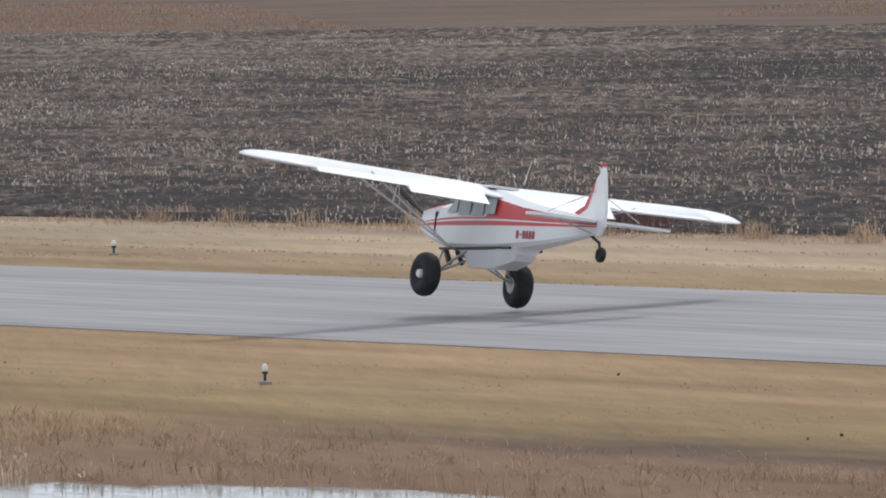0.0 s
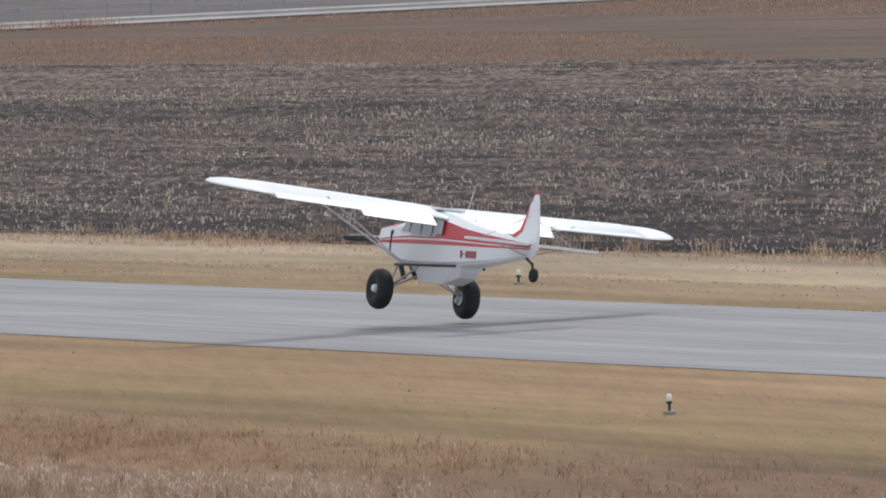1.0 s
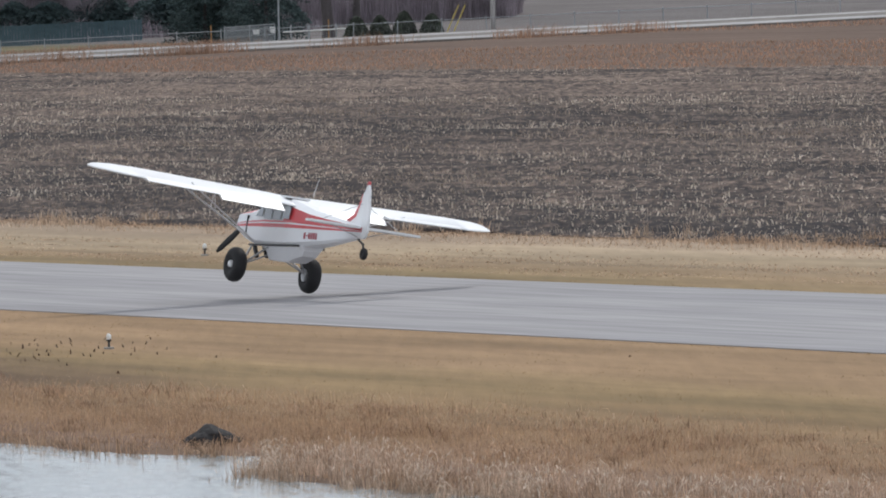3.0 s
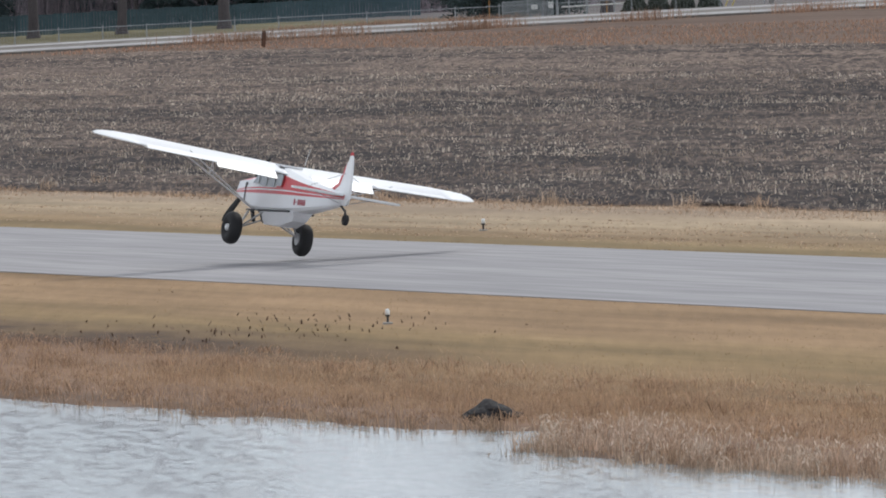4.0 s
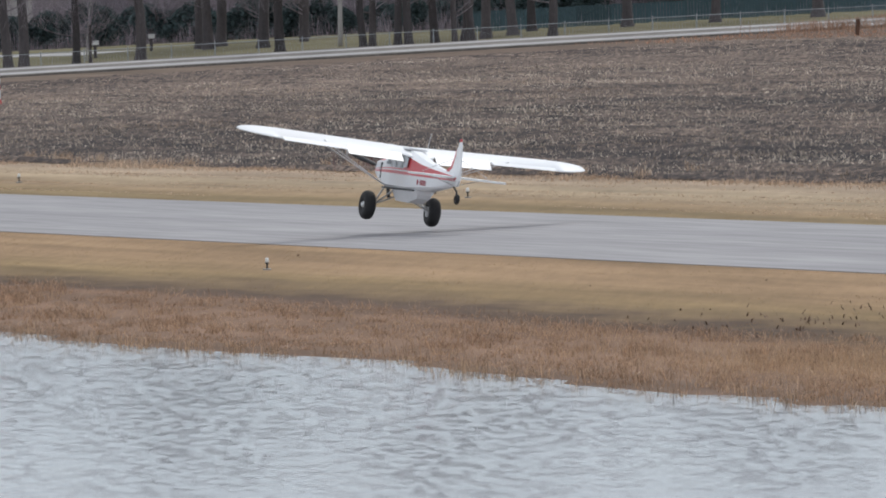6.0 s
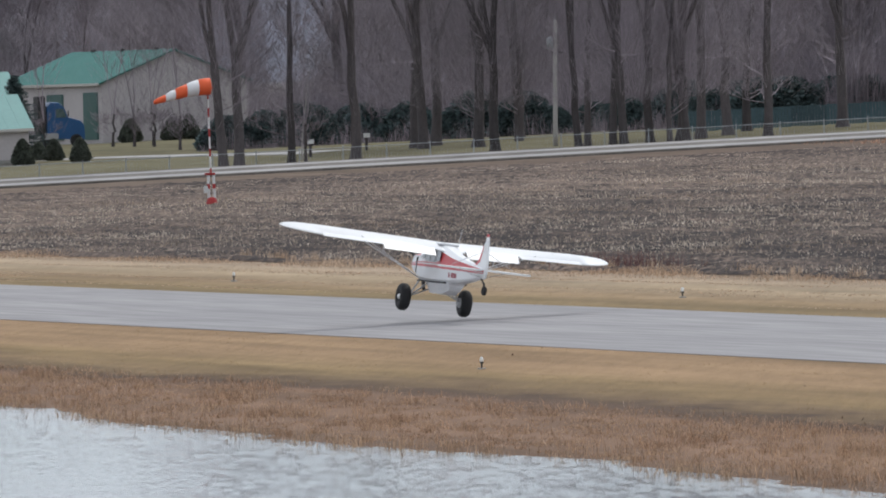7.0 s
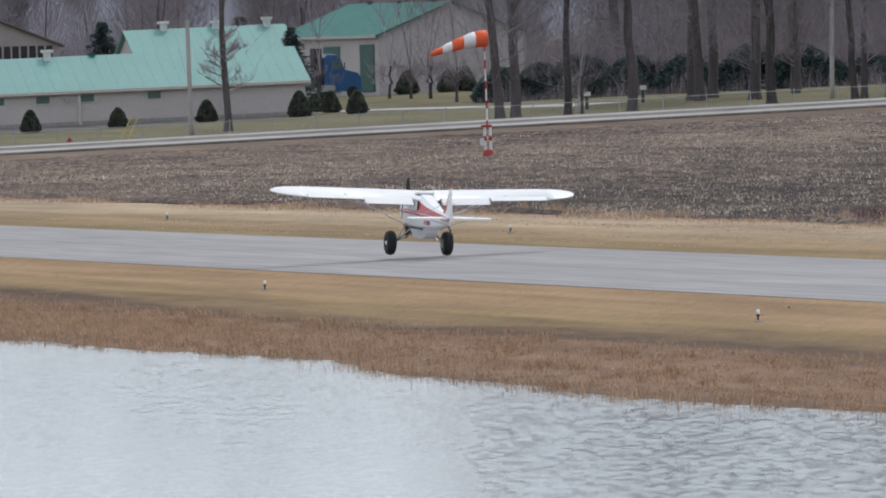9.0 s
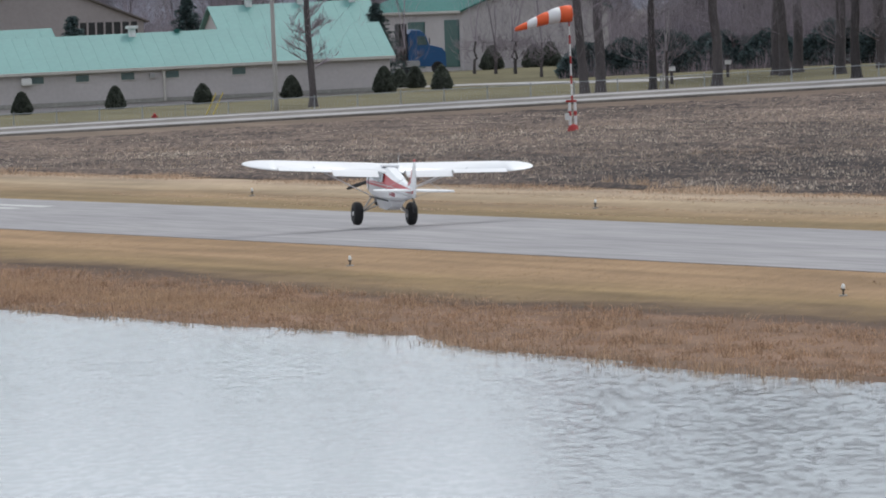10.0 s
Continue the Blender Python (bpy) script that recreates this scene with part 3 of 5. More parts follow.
# ---- the aeroplane: x right, y forward, z up, origin on the ground between the wheels ----
def make_plane():
    wheels, ailerons = [], []
    plane = thing("aeroplane", "white and red high-wing bush aeroplane on fat tyres, landing", "aeroplane")
    # fuselage: y, half width, bottom, top
    secs = [(1.84, 0.19, 1.34, 1.60), (1.76, 0.29, 1.26, 1.70), (1.30, 0.35, 1.12, 1.76), (0.95, 0.37, 1.04, 1.79), (0.62, 0.38, 0.98, 1.84), (0.10, 0.38, 0.93, 2.10), (-0.5, 0.38, 0.93, 2.12), (-1.0, 0.37, 0.94, 2.08),
            (-1.45, 0.35, 0.96, 2.00), (-2.2, 0.29, 1.02, 1.86), (-3.0, 0.21, 1.10, 1.76), (-3.8, 0.13, 1.19, 1.68), (-4.45, 0.07, 1.27, 1.62), (-4.72, 0.035, 1.31, 1.58)]
    bm = bmesh.new()
    rings = []
    for y, w, b, t in secs:
        s1 = 1.36 + 0.012 * (1.9 - y)          # lower edge of the red stripe
        s1 = min(max(s1, b + 0.12 * (t - b)), b + 0.5 * (t - b))
        lv = [b, b + 0.10 * (t - b), s1, s1 + 0.085 * min(1, (t - b)), s1 + 0.12 * min(1, (t - b)), s1 + 0.16 * min(1, (t - b)), t - 0.13 * (t - b), t]
        wd = [0.75, 0.97, 1.0, 1.0, 1.0, 1.0, 0.86, 0.40]
        ring = [Vector((-w * k, y, z)) for k, z in zip(wd, lv)] + [Vector((w * k, y, z)) for k, z in zip(wd[::-1], lv[::-1])]
        rings.append(ring)
    grid = loft(bm, rings)
    for si, strip in enumerate(grid):
        y = (secs[si][0] + secs[si + 1][0]) / 2
        for k, f in enumerate(strip):
            kk = k if k < 7 else 14 - k
            m = 0
            if kk in (2, 4) and k not in (7, 15):
                m = 1
            if k != 15 and (kk >= 6 and y > 0.9 or kk == 5 and y < -1.2):
                m = 1
            if kk >= 6 and y < -0.9:
                m = 2
            if k == 15:
                m = 0
            f.material_index = m
    fus = part("fuselage", bm, [M_GREY, M_RED, M_WHITE], plane, "pale grey fuselage with red upper panels and stripes")
    # windows
    for sx in (-1, 1):
        for ya, yb, za, zb, zc in ((0.52, 0.14, 1.62, 1.72, 1.98), (0.06, -0.38, 1.57, 1.99, 1.99), (-0.46, -0.90, 1.57, 1.99, 1.98), (-0.98, -1.36, 1.60, 1.96, 1.88)):
            bm = bmesh.new()
            o = []
            for dx in (0.0, 0.012):
                hw = 0.385 + dx
                o.append([Vector((sx * hw, ya, za)), Vector((sx * hw, yb, za)), Vector((sx * (hw - 0.03), yb, zc)), Vector((sx * (hw - 0.03), ya if zb > 1.9 else ya - 0.05, zb))])
            loft(bm, o)
            part("window", bm, M_GLASS, fus, "smoked side window")
    bm = bmesh.new()
    loft(bm, [[Vector((-0.30, 0.66, 1.845)), Vector((0.30, 0.66, 1.845)), Vector((0.26, 0.13, 2.09)), Vector((-0.26, 0.13, 2.09))],
              [Vector((-0.30, 0.68, 1.87)), Vector((0.30, 0.68, 1.87)), Vector((0.26, 0.15, 2.12)), Vector((-0.26, 0.15, 2.12))]])
    part("windscreen", bm, M_GLASS, fus, "raked windscreen")
    # belly pod
    bm = bmesh.new()
    loft(bm, [[Vector((sx * w, y, z)) for sx, w, z in ((-1, w1, b), (-1, w2, t), (1, w2, t), (1, w1, b))]
              for y, w1, w2, b, t in ((0.02, 0.16, 0.33, 0.84, 0.93), (-0.22, 0.23, 0.37, 0.63, 0.93), (-1.3, 0.23, 0.36, 0.63, 0.95), (-1.95, 0.18, 0.31, 0.78, 1.0), (-2.05, 0.20, 0.28, 0.90, 1.02))])
    part("belly_pod", bm, M_GREY, plane, "pale grey angular belly cargo pod")
    bm = bmesh.new()
    for sx in (-1, 1):
        flat_strut(bm, (sx * 0.37, 0.7, 0.945), (sx * 0.325, -2.0, 1.0), 0.05, 0.05)
    part("pod_seam", bm, M_DARK, plane, "dark seam above the pod")
    # cowl details
    bm = bmesh.new()
    box(bm, 0, 1.0, 1.40, 0.765, 0.05, 0.46, 0.01)
    part("cowl_gap", bm, M_DARK, fus, "dark cowling gap")
    bm = bmesh.new()
    rod(bm, (0.12, 0.95, 0.95), (0.12, 0.7, 0.72), 0.05)
    rod(bm, (-0.12, 0.95, 0.95), (-0.16, 0.66, 0.70), 0.055)
    part("exhaust", bm, M_DARK, plane, "dark exhaust stack")
    # propeller, turning about the y axis
    bm = bmesh.new()
    for sgn in (1, -1):
        rr = []
        for z, c, th, tw in ((0.05, 0.07, 0.05, 60), (0.25, 0.13, 0.03, 45), (0.6, 0.15, 0.02, 28), (0.9, 0.12, 0.014, 18), (1.02, 0.05, 0.008, 15)):
            a = radians(tw)
            u, n = Vector((math.cos(a), math.sin(a) * sgn, 0)), Vector((-math.sin(a) * sgn, math.cos(a), 0))
            rr.append([Vector((0, 0, z * sgn)) + u * (c / 2) * math.cos(k * math.tau / 8) + n * (th / 2) * math.sin(k * math.tau / 8) for k in range(8)])
        loft(bm, rr)
    prop = part("propeller", bm, M_BLADE, plane, "black two-blade propeller", True)
    bm = bmesh.new()
    lathe(bm, [(0.02, 0.17), (0.08, 0.13), (0.12, 0.04), (0.13, -0.06)], 16, Matrix.Rotation(-math.pi / 2, 4, "X"))
    part("spinner", bm, M_WHITE, prop, "white spinner", True)
    # wings
    def wing_half(sx):
        prof = [(0.0, 0.0), (0.04, 0.055), (0.14, 0.105), (0.32, 0.125), (0.6, 0.09), (0.85, 0.042), (1.0, 0.012), (1.0, -0.004), (0.6, -0.03), (0.3, -0.045), (0.1, -0.04), (0.03, -0.025)]
        st = [(0.0, 0.12, 1.50, 1.0), (0.36, 0.12, 1.50, 1.0), (0.5, 0.12, 1.10, 1.0), (4.06, 0.12, 1.10, 1.0), (4.09, 0.12, 1.50, 1.0), (4.35, 0.11, 1.42, 0.97), (4.62, 0.07, 1.24, 0.9), (4.85, 0.0, 0.99, 0.75), (5.02, -0.09, 0.70, 0.55), (5.12, -0.19, 0.40, 0.3), (5.16, -0.28, 0.16, 0.1)]
        rings = []
        for x, le, ch, th in st:
            z = 2.06 + 0.022 * x
            ring = [Vector((sx * x, le - ch * c, z + 1.2 * h * th - 0.105 * (0.12 - le + ch * c))) for c, h in prof]
            rings.append(ring if sx < 0 else ring[::-1])
        bm = bmesh.new()
        loft(bm, rings)
        return bm
    for sx in (-1, 1):
        wing = part("wing", wing_half(sx), M_WHITE, plane, "white fabric wing", True)
        for name, xa, xb, drop in (("flap", 0.50, 2.12, 27), ("aileron", 2.16, 4.05, 8)):
            bm = bmesh.new()
            d = radians(drop)
            rr = []
            for x in (xa, xb):
                z = 0.022 * (x - xa)
                c = []
                for u, h in ((0, 0.0), (0.03, 0.045), (0.12, 0.045), (0.42, 0.008), (0.42, -0.004), (0.1, -0.03), (0.02, -0.025)):
                    c.append(Vector((sx * x, -u * math.cos(d) - h * math.sin(d), z - u * math.sin(d) + h * math.cos(d))))
                rr.append(c if sx < 0 else c[::-1])
            loft(bm, rr)
            ob = part(name, bm, M_WHITE, wing, "lowered white flap" if name == "flap" else "white aileron")
            ob.location = (0, 0.12 - 1.09, 2.06 + 0.022 * xa - 0.105 * 1.09)
            if name == "aileron":
                ailerons.append((ob, sx))
        bm = bmesh.new()
        top = 2.06 + 0.022 * 2.75 - 0.03
        flat_strut(bm, (sx * 0.36, 0.35, 0.98), (sx * 2.75, -0.12, top), 0.085, 0.035)
        part("wing_strut", bm, M_GREY, plane, "pale lift strut")
        bm = bmesh.new()
        flat_strut(bm, (sx * 0.36, 0.33, 0.98), (sx * 2.75, -0.90, top), 0.07, 0.03)
        part("wing_strut", bm, M_GREY, plane, "pale lift strut")
        bm = bmesh.new()
        for y in (0.02, -0.55):
            rod(bm, (sx * 1.75, 0.1 + y * 0.5, 1.615), (sx * (1.75 if y > 0 else 2.0), -0.08 + y * 0.8, 2.12), 0.011, sides=6)
        part("jury_strut", bm, M_GREY, plane, "thin jury strut")
        # undercarriage
        bm = bmesh.new()
        rod(bm, (sx * 0.33, 0.62, 0.96), (sx * 0.82, 0.0, 0.43), 0.026)
        rod(bm, (sx * 0.33, -0.38, 0.95), (sx * 0.82, -0.03, 0.43), 0.024)
        rod(bm, (sx * 0.05, 0.1, 0.78), (sx * 0.80, 0.0, 0.45), 0.022)
        rod(bm, (sx * 0.05, 0.1, 0.78), (sx * 0.30, 0.12, 0.95), 0.02)
        rod(bm, (sx * 0.78, 0, 0.41), (sx * 0.97, 0, 0.41), 0.03)
        part("gear_leg", bm, M_STEEL, plane, "pale steel tube gear leg")
        wheel = part("wheel", lathe_tyre(0.41, 0.165, 0.11), M_TYRE, plane, "fat black tundra tyre", True)
        wheel.location = (sx * 0.966, 0, 0.41)
        wheels.append((wheel, sx))
        bm = bmesh.new()
        lathe(bm, [(0.02, -0.168), (0.06, -0.166), (0.085, -0.13), (0.085, 0.13), (0.06, 0.166), (0.02, 0.168)], 16, Matrix.Rotation(math.pi / 2, 4, "Y"))
        part("hub", bm, M_WHITE, wheel, "white wheel hub", True)
        bm = bmesh.new()
        lathe(bm, [(0.03, -0.02), (0.15, -0.015), (0.15, 0.015), (0.03, 0.02)], 20, Matrix.Translation((-sx * 0.15, 0, 0)) @ Matrix.Rotation(math.pi / 2, 4, "Y"))
        box(bm, -sx * 0.16, 0.1, 0.06, 0.07, 0.1, 0.12, 0.01)
        part("brake_disc", bm, M_STEEL, wheel, "bright steel brake disc")
        # tailplane
        bm = bmesh.new()
        pts = [(0.03, -4.02), (0.5, -4.10), (1.1, -4.28), (1.36, -4.45), (1.43, -4.66), (1.40, -4.86), (1.2, -4.96), (0.4, -4.98), (0.10, -4.80), (0.03, -4.62)]
        loft(bm, [[Vector((sx * x, y, 1.54 + dz)) for x, y in (pts if sx > 0 else pts[::-1])] for dz in (-0.025, 0.025)])
        bmesh.ops.recalc_face_normals(bm, faces=bm.faces)
        part("tailplane", bm, M_WHITE, plane, "white tailplane")
        bm = bmesh.new()
        rod(bm, (sx * 0.95, -4.5, 1.58), (sx * 0.06, -4.6, 1.32), 0.01, sides=5)
        rod(bm, (sx * 0.95, -4.5, 1.62), (sx * 0.01, -4.55, 2.1), 0.008, sides=5)
        part("tail_brace", bm, M_STEEL, plane, "thin tail brace wire")
        # registration, as plain bars
        for k in range(6):
            bm = bmesh.new()
            yy = -2.16 - 0.105 * k
            box(bm, 0, 0, 0, 0.006, 0.08, 0.145 if k != 1 else 0.025, 0.0)
            ob = part("marking_bar", bm, M_LETTER, fus, "dark red marking bar")
            ob.location = (sx * (0.293 - 0.1005 * (0.105 * k)), yy, 1.25)
            ob.rotation_euler = (radians(-3), 0, radians(-sx * 5.8))
    bm = bmesh.new()
    box(bm, 0, -0.60, 2.125, 0.6, 0.6, 0.05, 0.006)
    part("skylight", bm, M_GREY, plane, "pale skylight panel in the wing centre")
    # fin and rudder
    for name, pts, material in (("fin", [(-3.85, 1.68), (-4.18, 1.80), (-4.40, 2.08), (-4.52, 2.33), (-4.57, 2.38), (-4.6, 2.36), (-4.6, 1.5), (-4.3, 1.55)], M_WHITE),
                                ("rudder", [(-4.61, 1.40), (-4.61, 2.42), (-4.66, 2.54), (-4.72, 2.56), (-4.80, 2.42), (-4.90, 2.05), (-4.97, 1.75), (-4.97, 1.45), (-4.85, 1.30), (-4.70, 1.28)], M_WHITE)):
        bm = bmesh.new()
        loft(bm, [[Vector((dx, y, z)) for y, z in pts] for dx in (-0.03, 0.03)])
        bmesh.ops.recalc_face_normals(bm, faces=bm.faces)
        part(name, bm, material, plane, "white tail fin" if name == "fin" else "white rudder")
    bm = bmesh.new()
    pts = [(-3.80, 1.70), (-4.17, 1.83), (-4.38, 2.10), (-4.50, 2.32), (-4.46, 2.1), (-4.28, 1.78), (-3.98, 1.66)]
    loft(bm, [[Vector((dx, y, z)) for y, z in pts] for dx in (-0.036, 0.036)])
    bmesh.ops.recalc_face_normals(bm, faces=bm.faces)
    part("fin_stripe", bm, M_RED, plane, "red leading-edge stripe on the fin")
    bm = bmesh.new()
    lathe(bm, [(0.045, 0.0), (0.045, 0.05), (0.03, 0.085), (0.005, 0.095)], 10, Matrix.Translation((0, -4.69, 2.53)))
    part("beacon", bm, M_RED, plane, "red tail beacon", True)
    bm = bmesh.new()
    rod(bm, (0.15, -1.35, 2.2), (0.15, -1.55, 2.62), 0.009, 0.006, 6)
    part("antenna", bm, M_WHITE, plane, "thin white whip antenna")
    # tail wheel
    bm = bmesh.new()
    flat_strut(bm, (0, -4.45, 1.30), (0, -4.82, 1.16), 0.05, 0.06)
    rod(bm, (0, -4.82, 1.18), (0, -4.9, 0.95), 0.028)
    part("tail_spring", bm, M_DARK, plane, "dark tail-wheel spring")
    tw = part("tail_wheel", lathe_tyre(0.14, 0.055, 0.06), M_TYRE, plane, "small black tail wheel", True)
    tw.location = (0, -4.93, 0.945)
    return plane, prop, wheels, ailerons


# ---- things beside the runway ----
def make_edge_light():
    lamp = thing("runway_light", "white-topped runway edge light on a dark stake in dry grass", "runway light", "runway edge lights")
    bm = bmesh.new()
    lathe(bm, [(0.11, -0.05), (0.11, 0.015), (0.09, 0.025)], 16)
    part("pad", bm, M_CONCRETE, lamp)
    bm = bmesh.new()
    lathe(bm, [(0.024, 0.02), (0.024, 0.14), (0.05, 0.145), (0.055, 0.175), (0.05, 0.18)], 12)
    part("stake", bm, M_DARK, lamp)
    bm = bmesh.new()
    lathe(bm, [(0.045, 0.175), (0.052, 0.19), (0.05, 0.26), (0.035, 0.30), (0.005, 0.31)], 12)
    part("globe", bm, M_LAMPGLASS, lamp, "milky glass globe", True)
    return lamp


def place_edge_lights():
    first = make_edge_light()
    spots = [(79.57, 190.1 + 60.96 * k) for k in range(-2, 5)] + [(101.6, 190.1 + 60.96 * k) for k in range(-2, 7)]
    for k, (x, y) in enumerate(spots):
        m = pose(x, y, gz(x, y) + 0.02, 0, 0, 37 * k)
        if k == 0:
            first.matrix_world = m
        else:
            copy_thing(first, m)
    return first


def make_windsock():
    x, y = 142.42, 612.7
    t = thing("windsock", "red and white striped pole with orange and white windsock in field", "windsock", m=pose(x, y, on_plane(x) - 0.12, 0, -0.8, 0))
    bm = bmesh.new()
    lathe(bm, [(0.28, -0.05), (0.30, 0.25), (0.22, 0.5), (0.1, 0.55)], 10)
    part("base", bm, M_POST_RED, t, "red foot")
    k = 0
    for za, zb, r in ((0.5, 0.98, 0.075), (0.98, 1.22, 0.075), (1.22, 1.65, 0.07), (1.65, 2.0, 0.05), (2.0, 2.6, 0.05), (2.6, 3.0, 0.05), (3.0, 3.6, 0.045), (3.6, 4.0, 0.045), (4.0, 4.6, 0.045), (4.6, 5.05, 0.045), (5.05, 5.5, 0.04), (5.5, 5.9, 0.04)):
        for dx in ((-0.14, 0.14) if zb < 1.7 else (0,)):
            part("pole_band", rod(bmesh.new(), (dx, 0, za), (dx, 0, zb), r, sides=10), M_POST_WHITE if k % 2 == 0 else M_POST_RED, t)
        k += 1
    bm = bmesh.new()
    box(bm, -0.05, 0, 1.72, 0.55, 0.12, 0.12, 0.02)
    part("hinge", bm, M_POST_RED, t, "red hinge bracket")
    bm = bmesh.new()
    box(bm, -0.3, -0.05, 0.95, 0.2, 0.14, 0.35, 0.02)
    part("junction_box", bm, M_POST_WHITE, t, "small white box")
    bm = bmesh.new()
    rod(bm, (0, 0, 5.85), (0, 0, 6.4), 0.03)
    rod(bm, (0.0, 0, 6.2), (0.3, 0, 6.05), 0.025)
    part("swivel", bm, M_POST_RED, t, "dark red swivel")
    # five bands of the cone, blowing to the left
    pts = [(0.12, 6.14, 0.42), (-0.5, 6.10, 0.40), (-1.1, 5.97, 0.33), (-1.7, 5.79, 0.26), (-2.2, 5.62, 0.19), (-2.8, 5.44, 0.10)]
    for k, (a, b) in enumerate(zip(pts, pts[1:])):
        bm = bmesh.new()
        rr = []
        for x_, z_, r in (a, ((a[0] + b[0]) / 2, (a[1] + b[1]) / 2 + 0.01, (a[2] + b[2]) / 2 + 0.015), b):
            rr.append([Vector((x_, r * math.cos(q * math.tau / 16), z_ + r * math.sin(q * math.tau / 16))) for q in range(16)])
        loft(bm, rr)
        part("sock_band", bm, M_SOCK_O if k % 2 == 0 else M_SOCK_W, t, "orange nylon band" if k % 2 == 0 else "white nylon band", True)


def make_utility_pole(x, y, h, gear, lean=0.0):
    t = thing("utility_pole", "weathered grey wooden utility pole beside the gravel road", "utility pole", "utility poles", m=pose(x, y, land(x) - 0.1, 0, lean, 0))
    bm = bmesh.new()
    lathe(bm, [(0.17, 0), (0.165, 1), (0.13, h - 0.1), (0.10, h)], 12)
    part("shaft", bm, M_POLE, t, "", True)
    if gear:
        bm = bmesh.new()
        lathe(bm, [(0.18, h - 1.95), (0.22, h - 1.9), (0.22, h - 1.3), (0.16, h - 1.2), (0.03, h - 1.12)], 12, Matrix.Translation((-0.38, -0.1, 0)))
        part("transformer", bm, M_GALV, t, "grey pole-top transformer", True)
        bm = bmesh.new()
        box(bm, 0.1, 0, h - 2.15, 0.9, 0.1, 0.12, 0.01)
        part("bracket", bm, M_DARK, t)
        bm = bmesh.new()
        part("insulator", rod(bm, (0.08, 0, h - 0.75), (0.42, 0, h - 0.55), 0.05), M_GALV, t)
        part("insulator", rod(bmesh.new(), (0, 0, h - 0.02), (0, 0, h + 0.25), 0.04), M_GALV, t)
    return t


def make_guy_guard(x, y, h=1.6):
    t = thing("guy_guard", "slanting yellow guy-wire guards near road", "guy guard", m=pose(x, y, land(x)))
    for dx in (0, 0.45):
        bm = bmesh.new()
        rod(bm, (dx, 0, 0), (dx + h * 0.5, 0.1, h), 0.04, sides=6)
        part("guard", bm, M_YELLOW, t)


def cedar_mesh(seed, h, r, power=0.8, n=5200, material=None, name="foliage"):
    """Dense evergreen foliage: many small sprays over a cone, ragged outside."""
    rng = np.random.default_rng(seed)
    u = rng.uniform(0, 1, n) ** 0.8
    z = u * h
    prof = np.where(u < 0.15, 0.75 + 0.25 * u / 0.15, ((1 - u) / 0.85) ** power)
    az = rng.uniform(0, math.tau, n)
    rad = r * prof * (0.78 + 0.28 * rng.uniform(0, 1, n) ** 0.5 + 0.06 * np.sin(az * 5 + seed))
    c = np.column_stack([rad * np.cos(az), rad * np.sin(az), z])
    s = h * 0.045 * rng.uniform(0.6, 1.6, n)
    d1, d2 = rng.normal(0, 1, (n, 3)), rng.normal(0, 1, (n, 3))
    d1 /= np.linalg.norm(d1, axis=1)[:, None]
    d2 /= np.linalg.norm(d2, axis=1)[:, None]
    v = np.stack([c - d1 * s[:, None], c + d1 * s[:, None], c + d2 * s[:, None] * 1.6 + [0, 0, 0.01]], 1).reshape(-1, 3)
    f = np.arange(3 * n).reshape(-1, 3)
    core = bmesh.new()
    lathe(core, [(r * 0.5, 0.0), (r * 0.74, h * 0.12), (r * 0.5, h * 0.5), (r * 0.2, h * 0.82), (0.01, h * 0.95)], 10)
    me = bpy.data.meshes.new("core")
    core.to_mesh(me)
    core.free()
    cv = np.array([w.co for w in me.vertices])
    tris = []
    for p in me.polygons:
        k = list(p.vertices)
        tris += [(k[0], k[i], k[i + 1]) for i in range(1, len(k) - 1)]
    bpy.data.meshes.remove(me)
    return quick_mesh(name, np.concatenate([v, cv]), np.concatenate([f, np.array(tris) + len(v)]), material or M_CEDAR, "", "", "")


def make_evergreen(name, label, category, group, seed, h, r, power, stem, material, n=5200):
    t = thing(name, label, category, group)
    f = cedar_mesh(seed, h, r, power, n, material)
    f.parent = t
    f.location.z = stem
    bm = bmesh.new()
    rod(bm, (0, 0, -0.15), (0, 0, stem + h * 0.3), 0.05 + 0.01 * h, 0.03, 8)
    part("trunk", bm, M_BARK, t)
    return t


def tube(V, F, pts, radii, sides):
    """Adds a bent tapering tube to the lists."""
    base = len(V)
    for i, (p, r) in enumerate(zip(pts, radii)):
        d = (pts[min(i + 1, len(pts) - 1)] - pts[max(i - 1, 0)]).normalized()
        a = d.cross(Vector((0.3, 1, 0.1))).normalized()
        b = d.cross(a)
        for k in range(sides):
            q = k * math.tau / sides
            V.append(p + a * (r * math.cos(q)) + b * (r * math.sin(q)))
    for i in range(len(pts) - 1):
        for k in range(sides):
            F.append((base + i * sides + k, base + i * sides + (k + 1) % sides, base + (i + 1) * sides + (k + 1) % sides, base + (i + 1) * sides + k))


